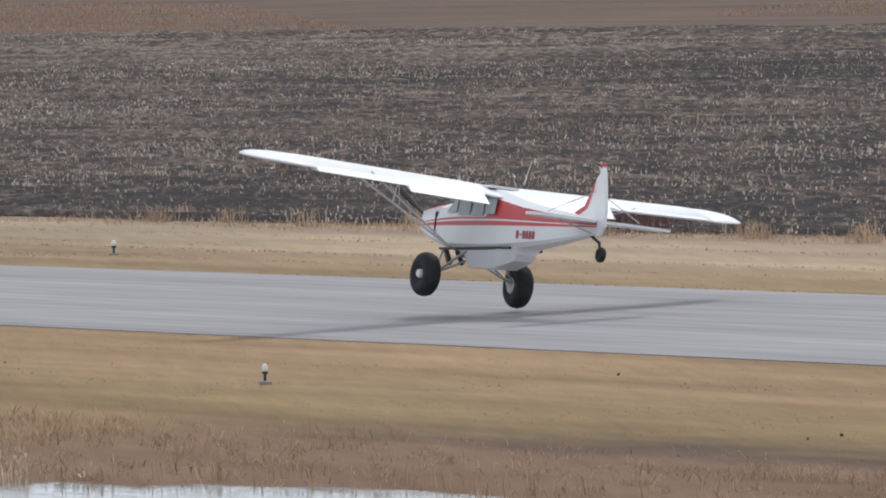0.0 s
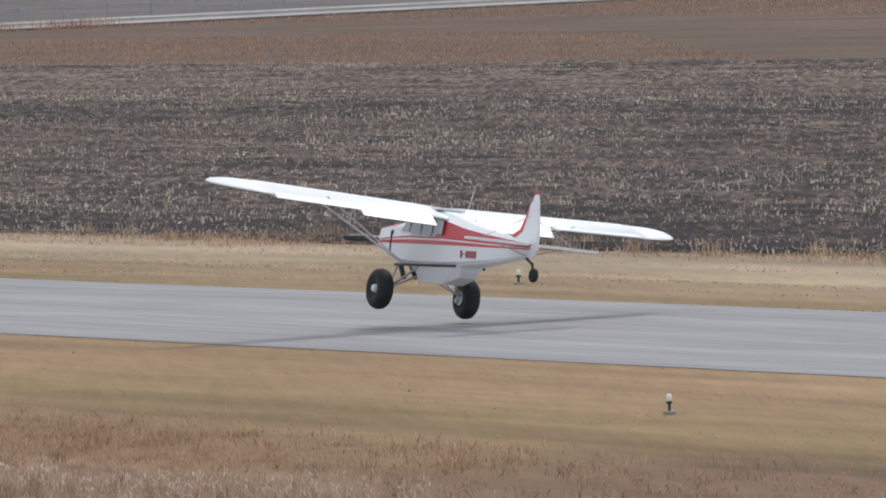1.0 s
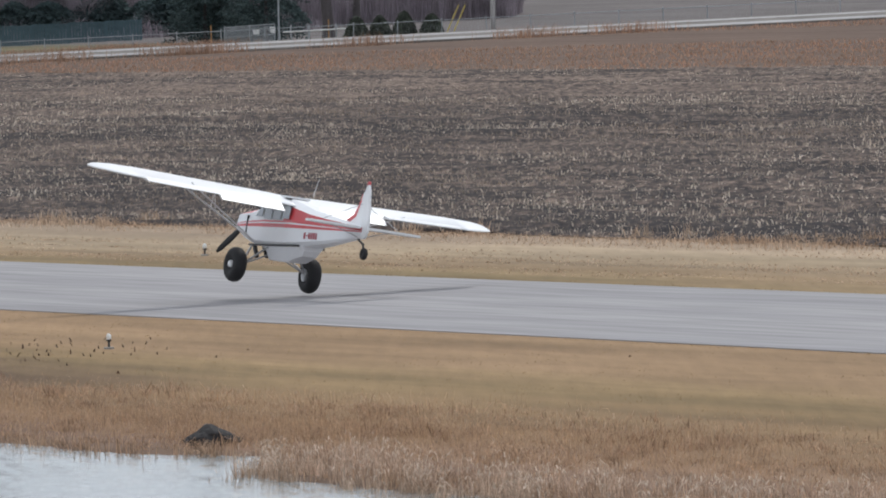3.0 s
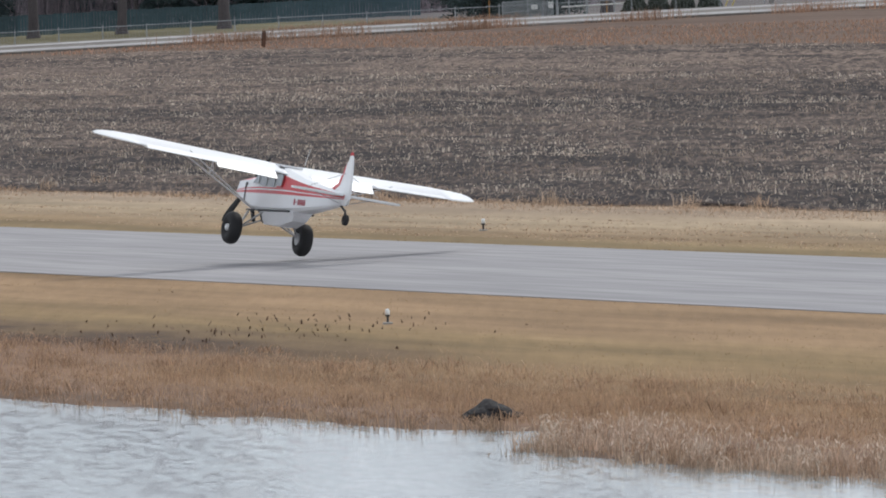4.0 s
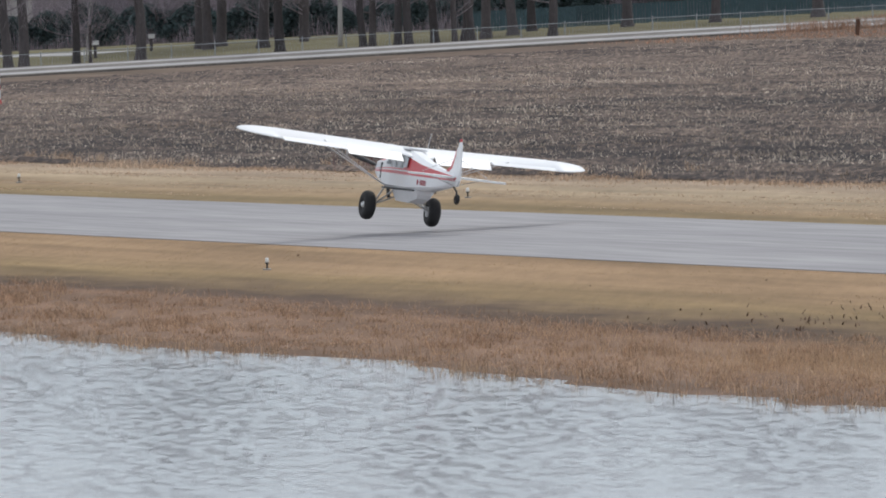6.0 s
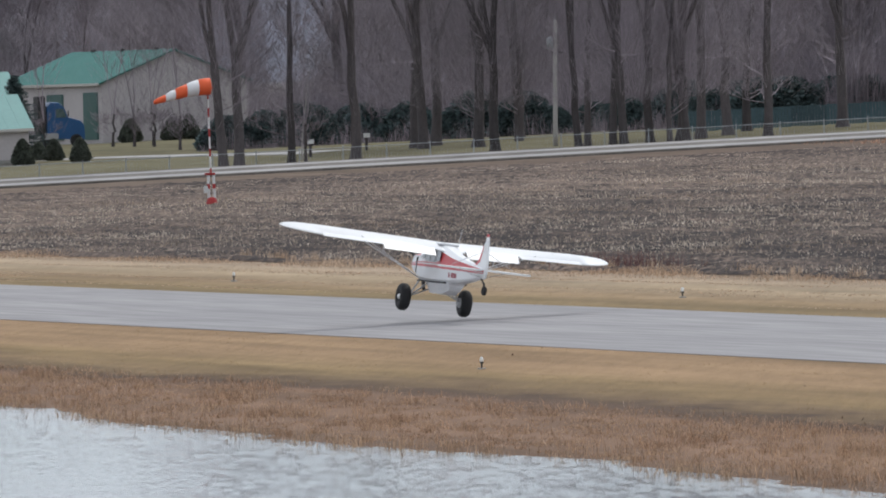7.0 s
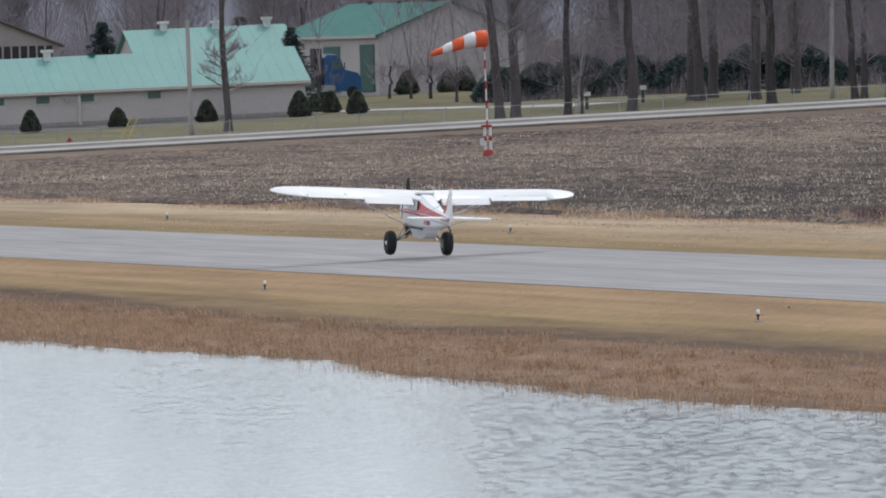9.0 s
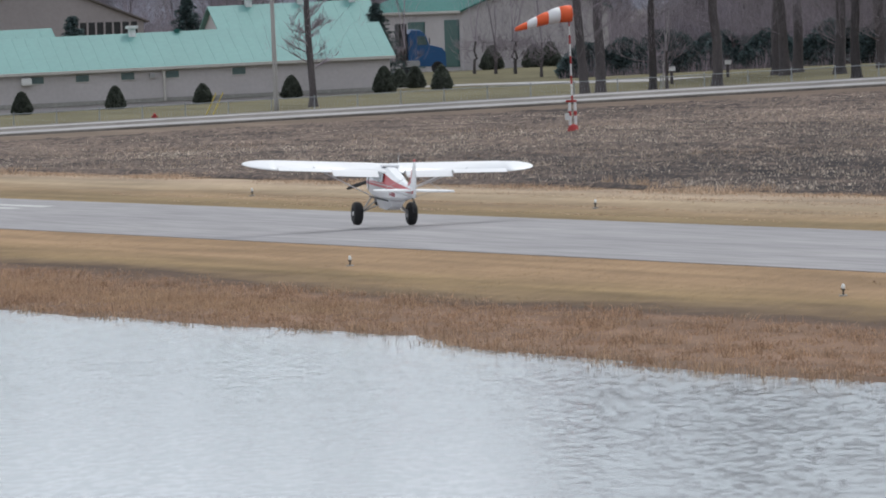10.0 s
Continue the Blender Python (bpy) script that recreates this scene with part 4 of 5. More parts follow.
def grow(rng, V, F, TV, TF, p, d, length, r, depth, top):
    n = 4 if depth < 3 else 3
    pts, radii = [p.copy()], [r]
    q, dd = p.copy(), d.copy()
    for i in range(n):
        dd = (dd + Vector((rng.uniform(-1, 1), rng.uniform(-1, 1), rng.uniform(-0.3, 0.7))) * (0.10 + 0.05 * depth)).normalized()
        q = q + dd * (length / n)
        pts.append(q.copy())
        radii.append(r * (1 - 0.5 * (i + 1) / n))
    if depth <= 1 and r > 0.075:
        tube(V, F, pts, radii, 7 if depth == 0 else 5)
    else:
        tube(TV, TF, pts, radii, 3)
    if depth >= top:
        return
    kids = (3, 4, 5, 5, 4)[min(depth, 4)]
    for k in range(kids):
        t = rng.uniform(0.35, 1.0) if depth else rng.uniform(0.45, 1.0)
        i = min(int(t * n), n - 1)
        start = pts[i].lerp(pts[i + 1], t * n - i)
        az = rng.uniform(0, math.tau)
        side = Vector((math.cos(az), math.sin(az), rng.uniform(0.1, 0.9)))
        nd = (dd * rng.uniform(0.5, 0.9) + side * rng.uniform(0.4, 0.9)).normalized()
        grow(rng, V, F, TV, TF, start, nd, length * rng.uniform(0.45, 0.72), max(radii[i] * rng.uniform(0.4, 0.65), 0.012), depth + 1, top)


def make_bare_tree(seed, h, r, label, group, fork=False, top=4, low=0, fuzz=0, limb=1.0):
    t = thing("tree", label, "tree", group)
    rng = random.Random(seed)
    V, F, TV, TF = [], [], [], []
    # flared foot and main stem
    lean = Vector((rng.uniform(-0.06, 0.06), rng.uniform(-0.04, 0.04), 1)).normalized()
    foot = rng.uniform(0.25, 0.36) * h
    sway = Vector((rng.uniform(-0.14, 0.14), rng.uniform(-0.14, 0.14), 0))
    pts = [Vector((0, 0, -0.3)), Vector((0, 0, 0.12)), Vector((0, 0, 0.5)), Vector((0, 0, 1.1)) + sway * 0.3, lean * (foot * 0.45) + sway, lean * (foot * 0.72) - sway * 0.6, lean * foot]
    tube(V, F, pts, [r * 1.75, r * 1.45, r * 1.15, r * 1.02, r * 0.94, r * 0.88, r * 0.84], 9)
    for k in range(2 if not fork else 3):
        az = rng.uniform(0, math.tau)
        d = (lean + Vector((math.cos(az), math.sin(az), 0)) * (0.10 + 0.14 * k)).normalized()
        grow(rng, V, F, TV, TF, lean * (foot * 0.97), d, h * rng.uniform(0.44, 0.56), r * (0.76 if k == 0 else 0.56), 0, top)
    for k in range(low):
        az = rng.uniform(0, math.tau)
        d = Vector((math.cos(az), math.sin(az), rng.uniform(0.0, 0.6))).normalized()
        grow(rng, V, F, TV, TF, lean * (foot * rng.uniform(0.3, 0.95)), d, h * limb * rng.uniform(0.08, 0.17), min(r * 0.2, 0.05), 2, top)
    # the uncounted finest twigs
    for k in range(fuzz):
        az, u = rng.uniform(0, math.tau), rng.uniform(0.06, 1) ** 0.7
        rr = h * 0.19 * (1 - 0.45 * u) * rng.uniform(0, 1) ** 0.6
        p = Vector((rr * math.cos(az), rr * math.sin(az), u * h))
        d = Vector((math.cos(az) * 0.5 + rng.uniform(-0.4, 0.4), math.sin(az) * 0.5 + rng.uniform(-0.4, 0.4), rng.uniform(0.3, 1.1)))
        w = Vector((rng.uniform(-1, 1), rng.uniform(-1, 1), 0)).normalized() * rng.uniform(0.005, 0.014)
        ln = rng.uniform(0.6, 2.0)
        b0 = len(TV)
        TV += [p - w, p + w, p + d * ln + w * 0.3, p + d * ln - w * 0.3]
        TF.append((b0, b0 + 1, b0 + 2, b0 + 3))
    for name, v, f, m in (("trunk", V, F, M_BARK), ("crown", TV, TF, M_TWIG)):
        quick_mesh(name, [tuple(p) for p in v], f, m, "", "", "", t)
    return t


def make_building(name, label, a, b, depth, wall, rise, roof_m, wall_m, over=0.35, windows=(), doors=(), vents=(), zoff=0.0, tilt=0.0):
    """a, b: ends of the front wall's foot (a to the left). The roof's ridge runs along it."""
    a, b = Vector((*a, 0)), Vector((*b, 0))
    ax = (b - a)
    length = ax.length
    z = on_plane(b.x) + zoff - tilt * length
    m = Matrix.Translation((a.x, a.y, z)) @ Matrix.Rotation(math.atan2(ax.y, ax.x), 4, "Z") @ Matrix.Rotation(-math.atan(tilt), 4, "Y")
    t = thing(name, label, "building", m=m)
    bm = bmesh.new()
    prof = [(0, -1.0), (depth, -1.0), (depth, wall), (depth / 2, wall + rise), (0, wall)]
    loft(bm, [[Vector((x, y, zz)) for y, zz in prof] for x in (0, length)])
    bmesh.ops.recalc_face_normals(bm, faces=bm.faces)
    body = part("wall", bm, wall_m, t)
    sl = rise / (depth / 2)
    for sgn in (0, 1):
        bm = bmesh.new()
        y0, y1 = (-over, depth / 2) if not sgn else (depth + over, depth / 2)
        z0, z1 = wall - over * sl, wall + rise
        loft(bm, [[Vector((x, y0, z0 + 0.02)), Vector((x, y1, z1 + 0.02)), Vector((x, y1, z1 + 0.16)), Vector((x, y0, z0 + 0.16))] for x in (-over, length + over)])
        bmesh.ops.recalc_face_normals(bm, faces=bm.faces)
        roof = part("roof", bm, roof_m, t, "steel roof pitch")
        n = int(length / 0.9)
        bm = bmesh.new()
        for k in range(n + 1):
            x = -over + (length + 2 * over) * k / n
            dy, dz = y1 - y0, z1 - z0
            loft(bm, [[Vector((x - 0.02, y0 + dy * f, z0 + dz * f + 0.15)), Vector((x + 0.02, y0 + dy * f, z0 + dz * f + 0.15)), Vector((x + 0.01, y0 + dy * f, z0 + dz * f + 0.172)), Vector((x - 0.01, y0 + dy * f, z0 + dz * f + 0.172))] for f in (0.0, 1.0)])
        part("roof_seams", bm, roof_m, t)
    bm = bmesh.new()
    box(bm, length / 2, -over - 0.03, wall - over * sl + 0.06, length + 2 * over, 0.06, 0.2)
    part("fascia", bm, M_TRIM, t, "pale eaves trim")
    for x, zc, w, h in windows:
        bm = bmesh.new()
        box(bm, x, -0.03, zc, w, 0.06, h)
        win = part("window", bm, M_PANE, t, "small green-grey window")
        bm = bmesh.new()
        for dx, dz, sx, sz in ((0, h / 2, w + 0.06, 0.05), (0, -h / 2, w + 0.06, 0.05), (-w / 2, 0, 0.05, h), (w / 2, 0, 0.05, h)):
            box(bm, x + dx, -0.05, zc + dz, sx, 0.06, sz)
        part("frame", bm, M_TRIM, win)
    for x, w, h, mm in doors:
        bm = bmesh.new()
        box(bm, x, -0.05, h / 2, w, 0.1, h)
        d = part("door", bm, mm, t, "tall dark green door")
        bm = bmesh.new()
        for k in range(4):
            box(bm, x, -0.11, h * (k + 0.5) / 4, w * 0.92, 0.03, h / 4 * 0.8)
        part("panel", bm, mm, d)
    for x, f, w, h, mm in vents:
        bm = bmesh.new()
        y, zz = depth / 2 * f, wall + rise * f
        box(bm, x, y, zz + h / 2, w * 0.6, w * 0.6, h)
        box(bm, x, y, zz + h, w, w, h * 0.3, 0.03)
        part("roof_vent", bm, mm, t, "roof ventilator")
    return t


def make_truck(x, y):
    t = thing("truck_cab", "dark blue highway tractor cab parked by the shop", "truck", m=pose(x, y, on_plane(x), 0, 0, 0))
    bm = bmesh.new()
    prof = [(-1.15, 0.7), (-1.15, 3.2), (-0.85, 3.55), (-0.2, 3.5), (0.25, 3.1), (0.5, 2.35), (1.55, 2.05), (1.8, 1.7), (1.85, 0.6), (1.6, 0.55)]
    loft(bm, [[Vector((px, yy, pz if abs(yy) < 1 else pz * 0.985)) for px, pz in prof] for yy in (-1.15, -0.95, 0.95, 1.15)])
    bmesh.ops.recalc_face_normals(bm, faces=bm.faces)
    part("body", bm, M_BLUE, t)
    bm = bmesh.new()
    loft(bm, [[Vector((px, yy, pz)) for px, pz in ((-0.45, 2.3), (0.38, 2.3), (0.15, 3.0), (-0.45, 3.0))] for yy in (-1.19, -1.14)])
    bmesh.ops.recalc_face_normals(bm, faces=bm.faces)
    part("side_window", bm, M_PANE, t, "dark side window")
    bm = bmesh.new()
    box(bm, -1.55, -0.2, 2.45, 0.62, 1.7, 3.1, 0.06)
    part("rack", bm, M_DARK, t, "dark headache rack")
    bm = bmesh.new()
    box(bm, -0.9, -1.2, 0.85, 1.2, 0.3, 0.5, 0.08)
    part("fuel_tank", bm, M_STEEL, t, "steel side tank")
    part("mirror", box(bmesh.new(), 0.5, -1.3, 2.6, 0.08, 0.12, 0.5, 0.02), M_DARK, t)
    for wx in (-1.3, 1.15):
        w = part("wheel", lathe_tyre(0.5, 0.16, 0.28), M_TYRE, t, "black tyre", True)
        w.location = (wx, -1.1, 0.5)
        w.rotation_euler = (0, 0, radians(90))


def make_chain_fence():
    """Fence behind the road: posts, top rail and thin wires."""
    t = thing("chain_link_fence", "low galvanised chain-link fence behind the gravel road", "fence")
    post = None
    pts = []
    for k in range(64):
        p = road_point(112 + 2.55 * k, 7.5)
        pts.append(p)
        if post is None:
            bm = bmesh.new()
            rod(bm, (0, 0, -0.1), (0, 0, 1.28), 0.035, sides=6)
            bmesh.ops.create_uvsphere(bm, u_segments=6, v_segments=4, radius=0.05, matrix=Matrix.Translation((0, 0, 1.3)))
            post = part("post", bm, M_GALV, t)
            post.location = p
        else:
            o = new("post", post.data)
            o.parent = t
            o.location = p
    bm = bmesh.new()
    for p, q in zip(pts, pts[1:]):
        rod(bm, p + Vector((0, 0, 1.22)), q + Vector((0, 0, 1.22)), 0.024, sides=5)
    part("top_rail", bm, M_GALV, t)
    bm = bmesh.new()
    for p, q in zip(pts, pts[1:]):
        for k in range(14):
            u, w = k / 14, (k + 1) / 14
            for lo, hi in ((0.05, 1.2), (1.2, 0.05)):
                rod(bm, p.lerp(q, u) + Vector((0, 0, lo)), p.lerp(q, w) + Vector((0, 0, hi)), 0.0035, sides=3)
    part("mesh", bm, M_GALV, t, "thin wire mesh")


def make_slat_fence():
    """Tall fence with green slats before the woods."""
    t = thing("slatted_fence", "tall fence with dark blue-green privacy slats", "fence")
    panel = post = None
    for k in range(15):
        p = road_point(192.7 + 2.35 * k, 91)
        if panel is None:
            bm = bmesh.new()
            for i in range(12):
                box(bm, 0.1 + i * 0.21, 0, 0.74, 0.18, 0.02, 1.4)
            panel = part("slat_panel", bm, M_SLAT, t)
            bm = bmesh.new()
            rod(bm, (0, -0.05, -0.1), (0, -0.05, 1.42), 0.022, sides=6)
            rod(bm, (0, -0.03, 1.38), (2.45, -0.03, 1.38), 0.012, sides=5)
            post = part("fence_post", bm, M_SLAT, t)
            obs = (panel, post)
        else:
            obs = (new("slat_panel", panel.data), new("fence_post", post.data))
        for o in obs:
            o.parent = t
            o.location = p
            o.rotation_euler = (0, 0, math.atan2(-0.385, 1))


def make_gate():
    """Park entrance by the road: mesh gate leaf, lamp post, notices, barrier and posts."""
    def foot(x):
        return road_point(x, 8.6)
    p = foot(240.0)
    t = thing("park_gate", "light grey mesh gate leaf with two blank notices", "gate")
    a, b = foot(237.1), p
    bm = bmesh.new()
    for q in (a, a.lerp(b, 0.5), b):
        rod(bm, q + Vector((0, 0, -0.1)), q + Vector((0, 0, 1.5)), 0.04, sides=7)
    for z in (0.15, 0.8, 1.42):
        rod(bm, a + Vector((0, 0, z)), b + Vector((0, 0, z + 0.06)), 0.025, sides=6)
    part("gate_frame", bm, M_GALV, t)
    bm = bmesh.new()
    for k in range(46):
        q = a.lerp(b, (k + 0.5) / 46)
        rod(bm, q + Vector((0, 0, 0.15)), q + Vector((0, 0, 1.4)), 0.018, sides=4)
    part("mesh", bm, M_GALV, t, "close galvanised bars")
    for f, z, w, h in ((0.62, 1.05, 0.42, 0.3), (0.95, 1.12, 0.34, 0.38)):
        q = a.lerp(b, f)
        bm = bmesh.new()
        box(bm, q.x, q.y - 0.12, q.z + z, w, 0.03, h, 0.01)
        part("notice", bm, M_POST_WHITE, t, "small white notice board")
    lamp = thing("lamp_post", "slender grey lamp post beside the park gate", "lamp post", m=pose(*foot(240.25)))
    bm = bmesh.new()
    rod(bm, (0, 0, -0.2), (0, 0, 4.0), 0.07, 0.045, 8)
    rod(bm, (0, 0, 0), (0, 0, 1.0), 0.1, 0.09, 8)
    part("pole", bm, M_GALV, lamp)
    bm = bmesh.new()
    box(bm, 0.12, 0, 4.02, 0.42, 0.2, 0.12, 0.03)
    part("lamp_head", bm, M_POST_WHITE, lamp)
    bar = thing("barrier", "white road barrier pole with thin posts", "barrier")
    c, d = foot(240.5), foot(244.1)
    bm = bmesh.new()
    rod(bm, c + Vector((0, 0, 0.95)), d + Vector((0, 0, 0.98)), 0.05, 0.04, 8)
    part("arm", bm, M_POST_WHITE, bar)
    for f in (0.12, 0.4, 0.85):
        q = c.lerp(d, f)
        bm = bmesh.new()
        rod(bm, q + Vector((0, 0, -0.1)), q + Vector((0, 0, 1.35)), 0.045, sides=7)
        part("post", bm, M_GALV, bar)
    first = None
    for x in (236.5, 243.3):
        q = foot(x) + Vector((0, 0.6, 0))
        if first is None:
            first = thing("marker_pole", "ochre yellow marker pole by the park entrance", "post", "ochre markers", m=pose(*q))
            bm = bmesh.new()
            rod(bm, (0, 0, -0.1), (0, 0, 1.6), 0.045, 0.04, 8)
            part("pole", bm, M_OCHRE, first)
        else:
            copy_thing(first, Matrix()).location = q


# ---- vegetation as uncounted stuff ----
def scatter(rng, n, x0, x1, y0, y1):
    return np.column_stack([rng.uniform(x0, x1, n), rng.uniform(y0, y1, n)])


def heights(xy):
    return np.array([gz(x, y) for x, y in xy])


def patchy(xy, scale, cut, seed):
    """Keeps the spots where a broad noise is high."""
    keep = [noise.noise((x * scale, y * scale * 0.35, seed)) > cut for x, y in xy]
    return xy[np.array(keep)]


def make_vegetation():
    rng = np.random.default_rng(5)
    def tufted(n, per, x0, x1, y0, y1, wide, deep):
        """Spots gathered in clumps."""
        c = scatter(rng, n, x0, x1, y0, y1)
        return np.repeat(c, per, axis=0) + np.column_stack([rng.normal(0, wide, n * per), rng.normal(0, deep, n * per)])

    def past_shore(xy, wobble, seed):
        return xy[:, 0] - np.array([shore(y) + wobble * noise.noise((y * 0.4, seed, 0)) for y in xy[:, 1]])

    # reeds on the bank, in matted clumps
    xy = tufted(6200, 22, 62.0, 73.8, 146, 420, 0.10, 0.30)
    off = past_shore(xy, 0.5, 1.3)
    xy = xy[(off > -0.25) & (xy[:, 0] < 74.2)]
    xy = xy[rng.uniform(0, 1, len(xy)) < np.clip((74.6 - xy[:, 0]) / 3.0, 0.12, 1) * np.where(xy[:, 1] < 178, 0.55, 1.0)]
    n = len(xy)
    h = rng.uniform(0.04, 0.26, n) * np.array([0.35 + 1.3 * max(0.0, 0.28 + noise.noise((x * 0.45, y * 0.16, 1)) + 0.6 * noise.noise((x * 1.3, y * 0.9, 6))) for x, y in xy])
    blades("bank_reeds", xy, np.maximum(heights(xy), -0.6) - 0.02, h + 0.04, rng.uniform(0.006, 0.018, n), M_REED, "matted dry brown reeds along the pond bank", "reeds", 2.2, seed=2)
    # bleached broken stems among them
    xy = xy[rng.uniform(0, 1, n) < np.where(xy[:, 1] < 230, 0.07, 0.03)] + rng.uniform(-0.2, 0.2, (1, 2))
    n = len(xy)
    blades("bleached_stems", xy, np.maximum(heights(xy), -0.6) + rng.uniform(0, 0.12, n), rng.uniform(0.05, 0.22, n), rng.uniform(0.007, 0.015, n), M_PALE_REED, "bleached broken reed stems among brown reeds", "reeds", 2.4, seed=21)
    # sparse stalks standing in the shallow water, in uneven groups
    xy = tufted(4200, 9, 61.5, 69.5, 148, 400, 0.09, 0.30)
    off = past_shore(xy, 0.9, 6.3)
    xy = xy[(off > -1.3) & (off < 0.7) & (rng.uniform(0, 1, len(xy)) < np.clip(0.62 + 0.6 * off, 0.06, 1))]
    n = len(xy)
    blades("water_reeds", xy, np.maximum(heights(xy), -0.5) - 0.05, rng.uniform(0.14, 0.44, n), rng.uniform(0.010, 0.018, n), M_REED, "thin brown reeds standing in shallow water", "reeds", 0.6, seed=3)
    # tall clumped stand on the spit, with broken bleached tops
    xy = tufted(620, 34, 61.5, 66.5, 161, 197, 0.07, 0.16)
    off = past_shore(xy, 0.6, 4.3)
    xy = xy[(off > -0.45) & (off < 2.3)]
    n = len(xy)
    tall = np.array([0.75 + 0.6 * noise.noise((x * 0.9, y * 0.6, 2)) for x, y in xy])
    blades("spit_reeds", xy, np.maximum(heights(xy), -0.5) - 0.05, rng.uniform(0.2, 0.6, n) * tall, rng.uniform(0.007, 0.016, n), M_SPIT, "tall bleached reeds crowded on a spit in the pond", "reeds", 0.8, seed=33)
    top = xy[rng.uniform(0, 1, n) < 0.16]
    n = len(top)
    blades("reed_tops", top, np.maximum(heights(top), -0.45) + rng.uniform(0.12, 0.42, n), rng.uniform(0.05, 0.13, n), rng.uniform(0.012, 0.024, n), M_FLECK, "bent bleached tops of the spit reeds", "reeds", 2.6, seed=35)
    # soft golden stand behind the mound
    xy = np.concatenate([np.column_stack([rng.normal(69.6, 2.0, 34000), rng.normal(211, 15, 34000)]), patchy(np.column_stack([rng.normal(68.4, 1.7, 60000), rng.uniform(235, 400, 60000)]), 0.06, -0.15, 3.3)])
    xy = xy[(xy[:, 0] > 66.2) & (xy[:, 0] < 75.5)]
    n = len(xy)
    blades("golden_grass", xy, heights(xy) - 0.02, rng.uniform(0.05, 0.32, n) * np.array([0.5 + 0.7 * max(0.0, 0.5 + noise.noise((x * 0.4, y * 0.12, 8))) for x, y in xy]), rng.uniform(0.004, 0.010, n), M_TUFT, "soft golden dry grass on the pond bank", "grass", 2.0, seed=34)
    # mown dry verge
    xy = np.concatenate([scatter(rng, 26000, 73, 85.4, 150, 430), scatter(rng, 9000, 97.5, 109, 200, 520)])
    n = len(xy)
    blades("verge_grass", xy, heights(xy) - 0.01, rng.uniform(0.01, 0.03, n), rng.uniform(0.01, 0.03, n), M_LAWN, "short dry tan grass on the runway verges", "grass", 0.9, seed=4)
    # pale straw left in mown lines along the far verge
    rows_ = rng.uniform(99.5, 110.3, 46)
    xy = np.concatenate([np.column_stack([rng.normal(c, 0.07, 420), y0 + rng.uniform(0, 55, 420)]) for c, y0 in zip(rows_, rng.uniform(190, 470, 46))])
    xy[:, 0] -= 0.006 * (xy[:, 1] - 240)
    n = len(xy)
    blades("mown_straw", xy, heights(xy) - 0.01, rng.uniform(0.02, 0.07, n), rng.uniform(0.015, 0.04, n), M_PALE_REED, "pale straw lying in mown lines on the verge", "straw", 2.2, seed=44)
    # tufts hanging over the runway's edges
    xy = np.concatenate([np.column_stack([rng.normal(86.2, 0.14, 9000), rng.uniform(150, 470, 9000)]), np.column_stack([rng.normal(98.45, 0.18, 9000), rng.uniform(180, 530, 9000)])])
    xy[:, 0] -= 0.0072 * (xy[:, 1] - 240)
    n = len(xy)
    blades("runway_edge_grass", xy, heights(xy) - 0.01, rng.uniform(0.01, 0.03, n), rng.uniform(0.02, 0.05, n), M_LAWN, "ragged dry grass over the runway's edges", "grass", 1.0, seed=14)
    # long grass at the edge of the field
    xy = np.column_stack([rng.normal(110.8, 0.8, 36000), rng.uniform(190, 600, 36000)])
    xy[:, 0] -= 0.005 * (xy[:, 1] - 247)
    xy = patchy(xy, 0.12, -0.35, 2.0)
    n = len(xy)
    h = rng.uniform(0.06, 0.34, n) * np.array([0.4 + 1.6 * max(0, noise.noise((x * 0.1, y * 0.07, 4)) + 0.25) for x, y in xy])
    blades("field_edge_grass", xy, heights(xy) - 0.02, h * 0.7 + 0.04, rng.uniform(0.012, 0.03, n), M_PALE_REED, "bleached long grass along the field edge", "grass", 1.8, seed=6)
    tufts = []
    for k in range(46):
        c = (rng.normal(110.6, 0.6), rng.uniform(200, 480))
        tufts.append(np.column_stack([rng.normal(c[0], 0.12, 60), rng.normal(c[1], 0.5, 60)]))
    xy = np.concatenate(tufts)
    n = len(xy)
    blades("grass_tufts", xy, heights(xy) - 0.02, rng.uniform(0.15, 0.62, n), rng.uniform(0.012, 0.025, n), M_PALE_REED, "bleached grass tufts at the field edge", "grass", 1.1, seed=16)
    # stubble and stalks on the field
    xy = scatter(rng, 270000, 110.8, 206.5, 195, 700)
    xy = xy[xy[:, 1] < 723 - 0.385 * (xy[:, 0] - 139)]
    xy = patchy(xy, 0.35, -0.25, 7.0)
    n = len(xy)
    blades("corn_stubble", xy, heights(xy) + 0.06, rng.uniform(0.03, 0.16, n) ** 1.0, rng.uniform(0.012, 0.05, n), M_STUBBLE, "pale corn stalk stubble scattered over dark soil", "stubble", 1.1, seed=8)
    # longer straw and husks on the near part
    xy = scatter(rng, 95000, 110.8, 180, 200, 640)
    n = len(xy)
    blades("corn_husks", xy, heights(xy) + 0.05, rng.uniform(0.08, 0.26, n), rng.uniform(0.02, 0.055, n), M_STUBBLE, "pale corn husks and broken stalks on dark soil", "stubble", 1.6, seed=18)
    # rusty meadow beyond the field, and tall tufts by the road
    xy = scatter(rng, 70000, 206, 300, 430, 735)
    xy = xy[xy[:, 1] < 757 - 0.385 * (xy[:, 0] - 139)]
    xy = patchy(xy, 0.03, -0.15, 3.0)
    n = len(xy)
    blades("meadow_grass", xy, heights(xy), rng.uniform(0.05, 0.22, n), rng.uniform(0.03, 0.08, n), M_ORANGE, "rusty dry meadow grass between field and road", "grass", 0.7, seed=9)
    pts = []
